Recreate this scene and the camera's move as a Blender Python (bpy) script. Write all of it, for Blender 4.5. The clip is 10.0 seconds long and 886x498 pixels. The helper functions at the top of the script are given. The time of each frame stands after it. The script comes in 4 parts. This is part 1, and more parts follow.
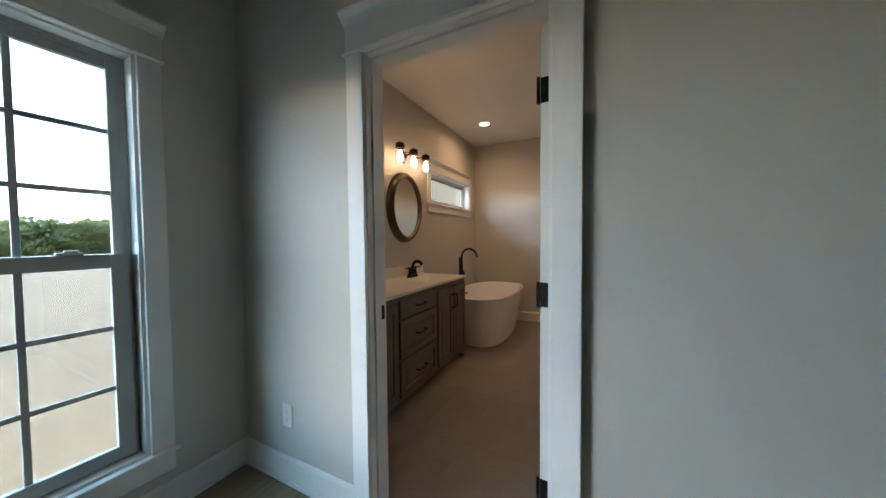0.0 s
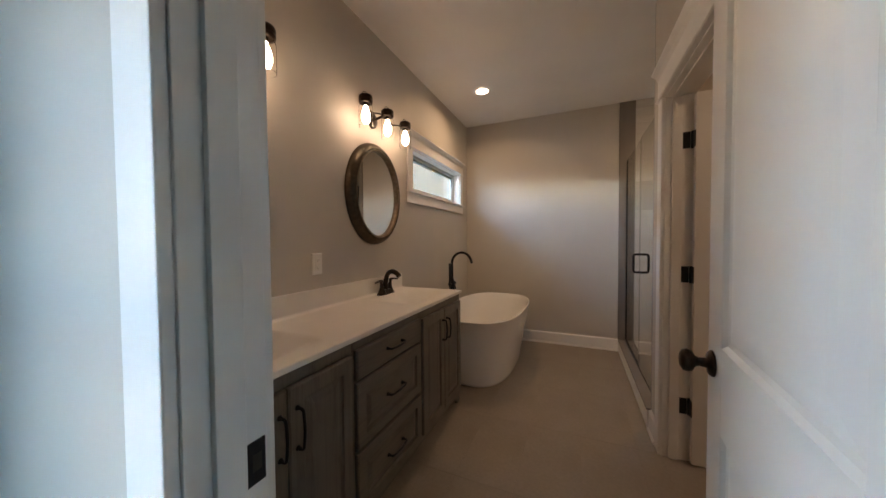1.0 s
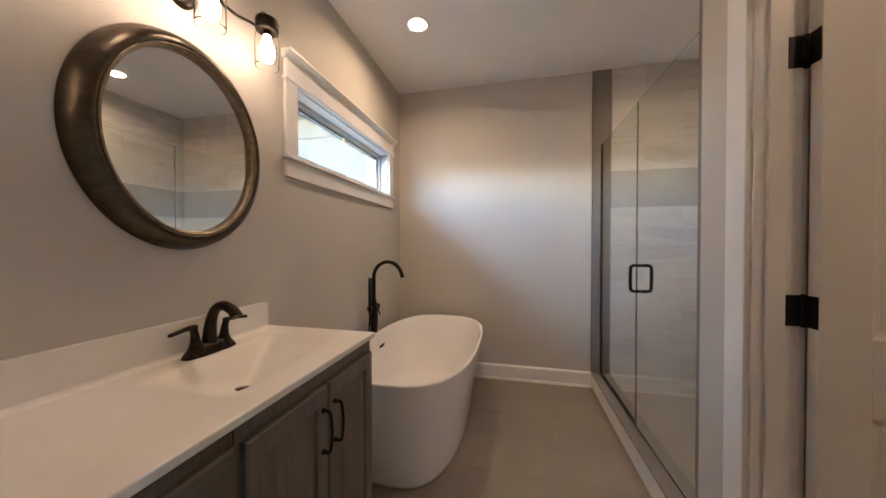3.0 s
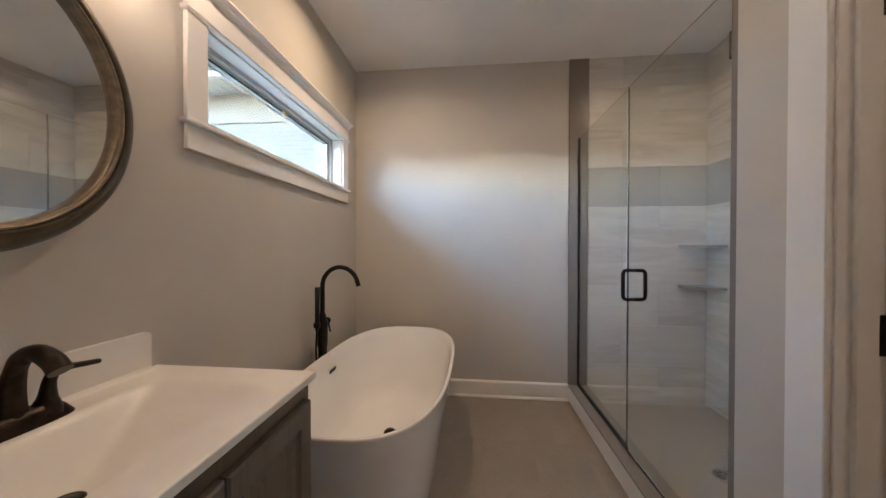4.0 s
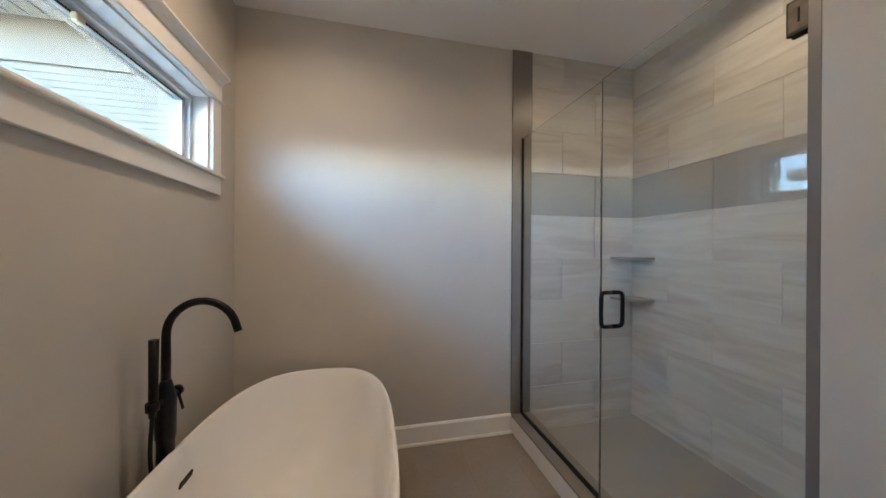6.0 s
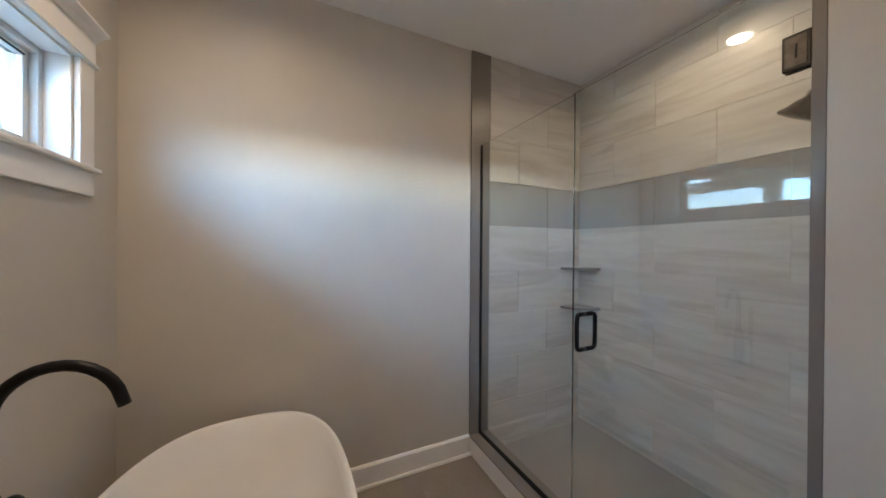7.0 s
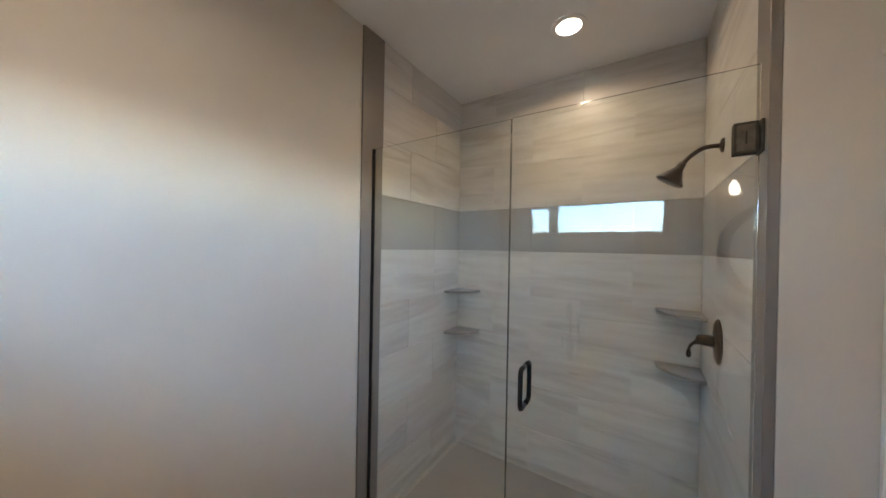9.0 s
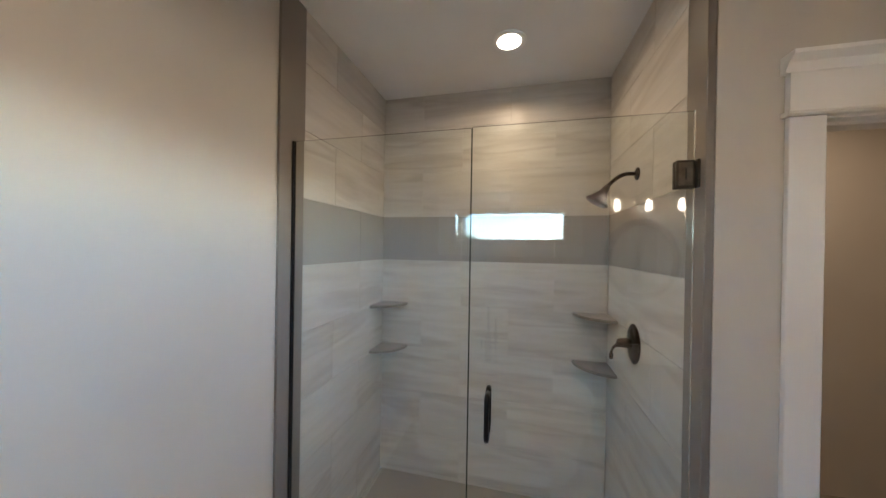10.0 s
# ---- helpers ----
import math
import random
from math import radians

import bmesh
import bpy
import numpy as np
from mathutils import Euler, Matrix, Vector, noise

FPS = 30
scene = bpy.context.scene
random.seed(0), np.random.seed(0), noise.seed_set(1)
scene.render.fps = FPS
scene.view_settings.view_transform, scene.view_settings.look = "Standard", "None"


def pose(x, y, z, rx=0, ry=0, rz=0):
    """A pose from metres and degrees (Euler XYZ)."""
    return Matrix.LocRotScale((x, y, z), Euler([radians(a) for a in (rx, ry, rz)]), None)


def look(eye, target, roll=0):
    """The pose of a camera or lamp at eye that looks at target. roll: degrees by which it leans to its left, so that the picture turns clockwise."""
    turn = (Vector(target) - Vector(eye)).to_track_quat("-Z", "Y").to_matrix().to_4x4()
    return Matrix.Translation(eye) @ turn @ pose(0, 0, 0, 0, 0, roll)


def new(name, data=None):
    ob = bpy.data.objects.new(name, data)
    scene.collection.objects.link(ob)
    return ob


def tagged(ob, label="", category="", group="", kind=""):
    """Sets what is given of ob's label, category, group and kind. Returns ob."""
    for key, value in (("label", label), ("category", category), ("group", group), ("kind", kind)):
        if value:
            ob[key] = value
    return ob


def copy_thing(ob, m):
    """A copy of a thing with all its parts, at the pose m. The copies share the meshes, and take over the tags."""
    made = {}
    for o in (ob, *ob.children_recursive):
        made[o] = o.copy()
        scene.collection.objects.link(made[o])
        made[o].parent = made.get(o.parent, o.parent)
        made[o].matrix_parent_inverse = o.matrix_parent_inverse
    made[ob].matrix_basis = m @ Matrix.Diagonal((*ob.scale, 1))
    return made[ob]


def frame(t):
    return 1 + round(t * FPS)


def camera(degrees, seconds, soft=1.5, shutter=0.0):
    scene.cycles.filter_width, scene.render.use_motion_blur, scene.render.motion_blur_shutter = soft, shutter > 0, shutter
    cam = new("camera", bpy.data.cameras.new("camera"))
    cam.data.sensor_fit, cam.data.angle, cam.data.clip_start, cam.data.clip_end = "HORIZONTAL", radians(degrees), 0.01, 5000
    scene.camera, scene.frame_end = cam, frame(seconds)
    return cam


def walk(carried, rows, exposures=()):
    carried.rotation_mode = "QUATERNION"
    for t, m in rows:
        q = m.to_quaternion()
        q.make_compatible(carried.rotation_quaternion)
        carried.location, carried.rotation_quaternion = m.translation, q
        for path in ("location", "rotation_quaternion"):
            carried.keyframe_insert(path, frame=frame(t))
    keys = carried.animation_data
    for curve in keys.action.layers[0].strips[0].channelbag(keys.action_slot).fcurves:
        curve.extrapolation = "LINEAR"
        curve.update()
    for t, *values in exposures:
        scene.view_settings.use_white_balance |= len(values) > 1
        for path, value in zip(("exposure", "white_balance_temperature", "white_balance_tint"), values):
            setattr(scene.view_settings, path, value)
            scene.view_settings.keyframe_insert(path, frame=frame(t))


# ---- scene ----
cam = camera(110.6, 10.0)
PATH = [
    (0, (0.126, 0.453, 1.258), (-0.773, 2.239, 1.191), -0.5),
    (0.1, (0.013, 0.643, 1.256), (-0.886, 2.429, 1.187), -0.5),
    (0.2, (-0.082, 0.789, 1.255), (-0.962, 2.584, 1.188), -0.45),
    (0.3, (-0.122, 0.86, 1.251), (-0.995, 2.659, 1.187), -0.42),
    (0.4, (-0.177, 0.949, 1.248), (-1.033, 2.756, 1.187), -0.4),
    (0.5, (-0.216, 1.02, 1.243), (-1.058, 2.834, 1.184), -0.4),
    (0.7, (-0.253, 1.122, 1.245), (-1.084, 2.94, 1.189), -0.4),
    (1, (-0.321, 1.278, 1.246), (-1.117, 3.112, 1.192), -0.4),
    (1.2, (-0.36, 1.395, 1.243), (-1.126, 3.241, 1.191), -0.3),
    (1.5, (-0.398, 1.567, 1.235), (-1.127, 3.429, 1.191), -0.3),
    (2, (-0.473, 1.86, 1.237), (-1.112, 3.755, 1.199), -0.1),
    (3.5, (-0.593, 2.448, 1.236), (-0.924, 4.421, 1.219), 0.0),
    (4, (-0.661, 2.614, 1.242), (-0.851, 4.605, 1.226), 0.1),
    (4.5, (-0.708, 2.768, 1.244), (-0.767, 4.767, 1.235), 0.2),
    (5, (-0.761, 2.904, 1.249), (-0.664, 4.902, 1.246), 0.3),
    (5.5, (-0.812, 3.023, 1.271), (-0.549, 5.005, 1.272), 0.4),
    (7, (-0.952, 3.366, 1.401), (-0.095, 5.173, 1.394), 0.4),
    (7.5, (-0.988, 3.5, 1.443), (0.088, 5.186, 1.439), 0.7),
    (8, (-1.007, 3.642, 1.491), (0.288, 5.166, 1.489), 0.7),
    (8.5, (-1.014, 3.782, 1.54), (0.485, 5.106, 1.534), 0.7),
    (9, (-1.009, 3.925, 1.577), (0.67, 5.012, 1.569), 1.0),
    (9.5, (-0.994, 4.061, 1.615), (0.836, 4.868, 1.607), 1.0),
    (10, (-0.963, 4.207, 1.651), (0.982, 4.674, 1.645), 0.9),
]
walk(cam, [(t, look(eye, target, roll)) for t, eye, target, roll in PATH],
     exposures=[(0.0, 5.24, 7900, 17), (0.5, 5.33, 7500, 17), (1.0, 5.46, 7300, 17), (1.5, 5.92, 7000, 18), (2.2, 6.06, 6850, 17), (3.5, 6.02, 6250, 13), (4.5, 5.94, 6030, 11), (5.5, 5.89, 5920, 9), (7.0, 5.91, 5840, 8), (10.0, 5.95, 6120, 8)])

XL, YF, H = -1.66, 5.175, 2.74            # window wall, end wall, ceiling
XR, XRB = 0.135, 0.25                      # partition with the closet door, both faces
YN, XB = 3.648, 1.147                      # shower: near and back tile faces
YB, YA = 1.485, 1.592                      # wall between bedroom and bathroom, both faces
XO = -1.81                                 # outer face of the window wall
GL = 0.191                                 # shower glass

# ---- light ----
SUN_EL, SUN_ROT = radians(28), radians(233)
world = bpy.data.worlds.new("sky")
scene.world = world
world.use_nodes = True
wn = world.node_tree
sky = wn.nodes.new("ShaderNodeTexSky")
sky.sky_type, sky.sun_disc = "NISHITA", False
sky.sun_elevation, sky.sun_rotation = SUN_EL, SUN_ROT
sky.air_density, sky.dust_density, sky.ozone_density = 1.0, 0.3, 3.0
bg = wn.nodes["Background"]
bg.inputs["Strength"].default_value = 0.13
wn.links.new(sky.outputs[0], bg.inputs["Color"])

sun = new("sun", bpy.data.lights.new("sun", "SUN"))
sun.data.energy, sun.data.angle, sun.data.color = 1.00, radians(108), (0.13, 0.55, 1.0)
sun.matrix_world = look((5 * math.sin(SUN_ROT) * math.cos(SUN_EL), 5 * math.cos(SUN_ROT) * math.cos(SUN_EL), 5 * math.sin(SUN_EL)), (0, 0, 0))

WARM = (1.0, 0.55, 0.34)
BULB_W, DOWN_W = 0.0090, 0.140

# ---- materials ----
def nodes_of(name):
    m = bpy.data.materials.new(name)
    m.use_nodes = True
    nt = m.node_tree
    return m, nt, nt.nodes["Principled BSDF"]


def coords(nt, scale=(1, 1, 1), space="Object"):
    tc = nt.nodes.new("ShaderNodeTexCoord")
    mp = nt.nodes.new("ShaderNodeMapping")
    mp.inputs["Scale"].default_value = scale
    nt.links.new(tc.outputs[space], mp.inputs["Vector"])
    return mp.outputs[0]


def noise_tex(nt, vec, scale, detail=4, rough=0.55, distortion=0.0):
    n = nt.nodes.new("ShaderNodeTexNoise")
    n.inputs["Scale"].default_value = scale
    n.inputs["Detail"].default_value = detail
    n.inputs["Roughness"].default_value = rough
    n.inputs["Distortion"].default_value = distortion
    nt.links.new(vec, n.inputs["Vector"])
    return n.outputs["Fac"]


def ramp(nt, fac, stops):
    r = nt.nodes.new("ShaderNodeValToRGB")
    els = r.color_ramp.elements
    while len(els) < len(stops):
        els.new(0.5)
    for e, (p, c) in zip(els, stops):
        e.position, e.color = p, (*c, 1)
    nt.links.new(fac, r.inputs["Fac"])
    return r.outputs["Color"]


def mul(nt, a, b, fac=1.0, mode="MULTIPLY"):
    x = nt.nodes.new("ShaderNodeMix")
    x.data_type, x.blend_type = "RGBA", mode
    x.inputs["Factor"].default_value = fac
    nt.links.new(a, x.inputs["A"])
    nt.links.new(b, x.inputs["B"])
    return x.outputs["Result"]


def bump(nt, bsdf, height, strength=0.1, dist=0.002):
    b = nt.nodes.new("ShaderNodeBump")
    b.inputs["Strength"].default_value = strength
    b.inputs["Distance"].default_value = dist
    nt.links.new(height, b.inputs["Height"])
    nt.links.new(b.outputs[0], bsdf.inputs["Normal"])


def rough_var(nt, bsdf, fac, lo, hi):
    r = nt.nodes.new("ShaderNodeMapRange")
    r.inputs["To Min"].default_value, r.inputs["To Max"].default_value = lo, hi
    nt.links.new(fac, r.inputs["Value"])
    nt.links.new(r.outputs[0], bsdf.inputs["Roughness"])


def shade(c, k):
    return tuple(min(1.0, v * k) for v in c)


def paint(name, color, rough=0.5, stipple=260, relief=0.06, var=0.04, spec=0.4):
    m, nt, b = nodes_of(name)
    v = coords(nt)
    broad = noise_tex(nt, v, 1.7, 3)
    nt.links.new(ramp(nt, broad, [(0.3, shade(color, 1 - var)), (0.7, shade(color, 1 + var))]), b.inputs["Base Color"])
    fine = noise_tex(nt, v, stipple, 2)
    bump(nt, b, fine, relief, 0.0015)
    rough_var(nt, b, noise_tex(nt, v, 9, 3), rough - 0.05, rough + 0.06)
    b.inputs["Specular IOR Level"].default_value = spec
    return m


def wood(name, dark, light, rough=0.45, axis=2, scale=1.0):
    m, nt, b = nodes_of(name)
    s = [26 * scale] * 3
    s[axis] = 1.6 * scale
    v = coords(nt, s)
    grain = noise_tex(nt, v, 1.6, 8, 0.65, 1.2)
    col = ramp(nt, grain, [(0.25, dark), (0.55, light), (0.8, shade(dark, 1.25))])
    mott = noise_tex(nt, coords(nt), 3.5, 3)
    col = mul(nt, col, ramp(nt, mott, [(0.3, (0.78, 0.78, 0.8)), (0.7, (1.1, 1.08, 1.04))]))
    nt.links.new(col, b.inputs["Base Color"])
    bump(nt, b, grain, 0.15, 0.001)
    rough_var(nt, b, grain, rough - 0.08, rough + 0.1)
    return m


def metal(name, color, rough, metallic=1.0, wear=None):
    m, nt, b = nodes_of(name)
    v = coords(nt)
    n = noise_tex(nt, v, 40, 4)
    nt.links.new(ramp(nt, n, [(0.35, shade(color, 0.8)), (0.7, wear or shade(color, 1.25))]), b.inputs["Base Color"])
    b.inputs["Metallic"].default_value = metallic
    rough_var(nt, b, noise_tex(nt, v, 14, 3), rough - 0.06, rough + 0.1)
    return m


def glass(name, tint=(1, 1, 1), rough=0.0, ior=1.45):
    m, nt, b = nodes_of(name)
    b.inputs["Base Color"].default_value = (*tint, 1)
    b.inputs["Roughness"].default_value = rough
    b.inputs["IOR"].default_value = ior
    b.inputs["Transmission Weight"].default_value = 1.0
    return m


def glow(name, color, strength):
    m, nt, b = nodes_of(name)
    b.inputs["Base Color"].default_value = (0.9, 0.9, 0.9, 1)
    b.inputs["Emission Color"].default_value = (*color, 1)
    b.inputs["Emission Strength"].default_value = strength
    return m


def stone_tile(name, lo, hi, vein, axis=1):
    """Porcelain with long drawn-out veins; each piece shifts its pattern by chance."""
    m, nt, b = nodes_of(name)
    tc = nt.nodes.new("ShaderNodeTexCoord")
    oi = nt.nodes.new("ShaderNodeObjectInfo")
    off = nt.nodes.new("ShaderNodeVectorMath")
    off.operation = "SCALE"
    off.inputs[0].default_value = (7.3, 3.1, 19.7)
    nt.links.new(oi.outputs["Random"], off.inputs["Scale"])
    add = nt.nodes.new("ShaderNodeVectorMath")
    nt.links.new(tc.outputs["Object"], add.inputs[0])
    nt.links.new(off.outputs[0], add.inputs[1])
    mp = nt.nodes.new("ShaderNodeMapping")
    s = [1.0, 1.0, 9.0]
    mp.inputs["Scale"].default_value = s
    mp.inputs["Rotation"].default_value = (radians(4) if axis == 1 else 0, radians(-4) if axis == 0 else 0, 0)
    nt.links.new(add.outputs[0], mp.inputs["Vector"])
    n1 = noise_tex(nt, mp.outputs[0], 0.85, 4, 0.45, 0.6)
    n2 = noise_tex(nt, mp.outputs[0], 3.0, 5, 0.55, 0.5)
    col = ramp(nt, n1, [(0.32, lo), (0.5, hi), (0.62, vein), (0.72, hi)])
    col = mul(nt, col, ramp(nt, n2, [(0.3, (0.92, 0.91, 0.90)), (0.7, (1.04, 1.04, 1.04))]))
    tone = ramp(nt, oi.outputs["Random"], [(0, (0.94, 0.94, 0.94)), (1, (1.05, 1.04, 1.03))])
    nt.links.new(mul(nt, col, tone), b.inputs["Base Color"])
    rough_var(nt, b, n2, 0.28, 0.42)
    bump(nt, b, n2, 0.05, 0.0008)
    return m


WALL = (0.561, 0.523, 0.466)
M_wall = paint("wall_paint", WALL, 0.55, 300, 0.08, spec=0.35)
M_ceil = paint("ceiling_paint", (0.80, 0.785, 0.76), 0.7, 180, 0.12)
M_trim = paint("trim_paint", (0.80, 0.785, 0.76), 0.32, 60, 0.03, 0.025, spec=0.5)
M_door = paint("door_paint", (0.78, 0.765, 0.74), 0.36, 90, 0.05, 0.03, spec=0.5)
M_bronze = metal("oil_rubbed_bronze", (0.022, 0.018, 0.015), 0.34, 0.85, (0.05, 0.035, 0.025))
M_black = metal("black_hardware", (0.012, 0.012, 0.013), 0.38, 0.6)
M_plate = metal("hinge_plate_bronze", (0.060, 0.052, 0.042), 0.45, 0.7)
M_cover = metal("hinge_cover_bronze", (0.115, 0.098, 0.075), 0.42, 0.7)
M_frame = metal("mirror_frame_bronze", (0.088, 0.069, 0.049), 0.30, 0.9, (0.100, 0.078, 0.055))
M_gold = metal("mirror_frame_rim", (0.25, 0.195, 0.135), 0.36, 0.95)
M_nickel = metal("brushed_nickel", (0.42, 0.40, 0.38), 0.28, 1.0)
M_vanity = wood("vanity_wood", (0.095, 0.077, 0.058), (0.155, 0.127, 0.098), 0.42, 2, 1.0)
M_vanity_h = wood("vanity_wood_flat_grain", (0.095, 0.077, 0.058), (0.155, 0.127, 0.098), 0.42, 1, 1.0)
M_gap = paint("cabinet_shadow_gap", (0.03, 0.025, 0.02), 0.7)
# Grey tint stands in for lower outdoor brightness seen through the panes
M_pane = glass("dimmed_window_glass", (0.195, 0.185, 0.172))
M_sglass = glass("shower_glass", (0.94, 0.985, 0.975), 0.0, 1.55)
M_jar = glass("jar_glass", (1.0, 0.99, 0.97), 0.10, 1.06)
M_edge = paint("polished_glass_edge", (0.02, 0.035, 0.03), 0.15, 60, 0.0)
M_acrylic = paint("tub_acrylic", (0.88, 0.87, 0.85), 0.12, 20, 0.0, 0.015, spec=0.6)
# One vinyl in two tones: darker as if backlit, paler as if lit
M_vinyl_backlit = paint("vinyl_backlit_tone", (0.44, 0.44, 0.42), 0.45, 120, 0.03)
M_vinyl_lit = paint("vinyl_lit_tone", (0.55, 0.55, 0.54), 0.4, 120, 0.03)
M_plastic = paint("outlet_plastic", (0.80, 0.78, 0.73), 0.3, 40, 0.0, 0.01)
M_slot = paint("vent_slot_grey", (0.05, 0.05, 0.05), 0.5)
M_outslot = paint("outlet_slot", (0.38, 0.36, 0.32), 0.5)
M_tile = stone_tile("wall_tile_veined", (0.54, 0.51, 0.465), (0.585, 0.56, 0.515), (0.475, 0.44, 0.395), 1)
M_tile_side = stone_tile("side_tile_veined", (0.54, 0.51, 0.465), (0.585, 0.56, 0.515), (0.475, 0.44, 0.395), 0)
M_band = paint("grey_band_tile", (0.285, 0.265, 0.24), 0.35, 30, 0.02, 0.06)
M_strip = paint("grey_edge_tile", (0.20, 0.175, 0.15), 0.30, 30, 0.02, 0.05)
M_grout = paint("grout", (0.50, 0.47, 0.425), 0.85, 200, 0.2)
M_fgrout = paint("floor_grout", (0.272, 0.232, 0.192), 0.85, 200, 0.2)
M_pan = paint("shower_pan_grey", (0.30, 0.28, 0.255), 0.5, 90, 0.05, 0.07)
M_shelf = paint("shelf_stone", (0.22, 0.205, 0.19), 0.4, 60, 0.04, 0.08)
M_bulb = glow("bulb_glow", (1.0, 0.86, 0.66), 0.42)
M_lens = glow("downlight_lens_glow", (1.0, 0.87, 0.70), 0.15)
M_mirror, _nt, _b = nodes_of("mirror_silver")
_b.inputs["Base Color"].default_value = (0.86, 0.87, 0.86, 1)
_b.inputs["Metallic"].default_value, _b.inputs["Roughness"].default_value = 1.0, 0.01


def counter_material():
    m, nt, b = nodes_of("cultured_marble")
    v = coords(nt)
    n = noise_tex(nt, v, 5, 6, 0.6, 0.6)
    nt.links.new(ramp(nt, n, [(0.3, (0.80, 0.765, 0.715)), (0.6, (0.84, 0.81, 0.765)), (0.8, (0.79, 0.745, 0.69))]), b.inputs["Base Color"])
    rough_var(nt, b, noise_tex(nt, v, 11, 3), 0.34, 0.46)
    b.inputs["Coat Weight"].default_value = 0.1
    b.inputs["Coat Roughness"].default_value = 0.15
    return m


def floor_tile_material():
    m, nt, b = nodes_of("floor_tile")
    v = coords(nt)
    oi = nt.nodes.new("ShaderNodeObjectInfo")
    n1 = noise_tex(nt, v, 3.0, 5, 0.6, 0.5)
    n2 = noise_tex(nt, v, 60, 3, 0.6)
    col = ramp(nt, n1, [(0.3, (0.245, 0.207, 0.17)), (0.7, (0.295, 0.252, 0.21))])
    col = mul(nt, col, ramp(nt, n2, [(0.3, (0.93, 0.93, 0.93)), (0.7, (1.05, 1.05, 1.05))]))
    col = mul(nt, col, ramp(nt, oi.outputs["Random"], [(0, (0.992, 0.992, 0.992)), (1, (1.008, 1.008, 1.008))]))
    nt.links.new(col, b.inputs["Base Color"])
    rough_var(nt, b, n1, 0.38, 0.52)
    bump(nt, b, n2, 0.06, 0.0008)
    return m


def ground_material():
    m, nt, b = nodes_of("sandy_soil")
    v = coords(nt)
    n1 = noise_tex(nt, v, 0.35, 6, 0.6)
    n2 = noise_tex(nt, v, 6, 5, 0.65)
    col = ramp(nt, n1, [(0.3, (0.36, 0.215, 0.12)), (0.65, (0.48, 0.305, 0.18))])
    col = mul(nt, col, ramp(nt, n2, [(0.3, (0.75, 0.72, 0.7)), (0.65, (1.1, 1.1, 1.08))]))
    nt.links.new(col, b.inputs["Base Color"])
    b.inputs["Roughness"].default_value = 0.95
    bump(nt, b, n2, 0.5, 0.03)
    return m


def leaf_material():
    m, nt, b = nodes_of("tree_leaves")
    geo = nt.nodes.new("ShaderNodeNewGeometry")
    col = ramp(nt, geo.outputs["Random Per Island"], [(0, (0.15, 0.21, 0.09)), (0.5, (0.23, 0.30, 0.13)), (1, (0.32, 0.39, 0.20))])
    nt.links.new(col, b.inputs["Base Color"])
    b.inputs["Roughness"].default_value = 0.7
    tr = nt.nodes.new("ShaderNodeBsdfTranslucent")
    nt.links.new(col, tr.inputs["Color"])
    mx = nt.nodes.new("ShaderNodeMixShader")
    mx.inputs[0].default_value = 0.6
    out = nt.nodes["Material Output"]
    nt.links.new(b.outputs[0], mx.inputs[1])
    nt.links.new(tr.outputs[0], mx.inputs[2])
    nt.links.new(mx.outputs[0], out.inputs["Surface"])
    return m


M_counter = counter_material()
M_floor = floor_tile_material()
M_ground = ground_material()
M_leaf = leaf_material()
M_bark = wood("tree_bark", (0.07, 0.05, 0.035), (0.13, 0.10, 0.075), 0.9)
M_plank = wood("bedroom_plank", (0.13, 0.085, 0.05), (0.24, 0.165, 0.10), 0.45, 1, 0.6)
M_siding = paint("cream_siding", (0.36, 0.29, 0.21), 0.6, 120, 0.06)
M_soffit = paint("soffit_white", (0.72, 0.67, 0.59), 0.6, 120, 0.04)
M_roof = paint("roof_shingle", (0.10, 0.105, 0.12), 0.85, 60, 0.5, 0.2)


# ---- building blocks ----
def box(bm, x0, x1, y0, y1, z0, z1, bevel=0.0, seg=2):
    x0, x1 = min(x0, x1), max(x0, x1)
    y0, y1 = min(y0, y1), max(y0, y1)
    z0, z1 = min(z0, z1), max(z0, z1)
    r = bmesh.ops.create_cube(bm, size=1.0, matrix=Matrix.Translation(((x0 + x1) / 2, (y0 + y1) / 2, (z0 + z1) / 2)) @ Matrix.Diagonal((x1 - x0, y1 - y0, z1 - z0, 1)))
    if bevel > 0:
        edges = list({e for v in r["verts"] for e in v.link_edges})
        bmesh.ops.bevel(bm, geom=edges, offset=bevel, segments=seg, affect="EDGES", profile=0.5)


def boxed(*args, bevel=0.0, seg=2):
    bm = bmesh.new()
    box(bm, *args, bevel=bevel, seg=seg)
    return bm


def lathe(bm, prof, m=Matrix(), seg=24, closed=False):
    """Revolves (radius, height) pairs round z, then lays the result by the pose m."""
    rings = []
    for r, z in prof:
        rings.append([bm.verts.new(m @ Vector((r * math.cos(2 * math.pi * k / seg), r * math.sin(2 * math.pi * k / seg), z))) for k in range(seg)])
    for a, b in zip(rings, rings[1:]):
        for k in range(seg):
            f = bm.faces.new((a[k], a[(k + 1) % seg], b[(k + 1) % seg], b[k]))
            f.smooth = True
    if not closed:
        bm.faces.new(rings[0][::-1])
        bm.faces.new(rings[-1])


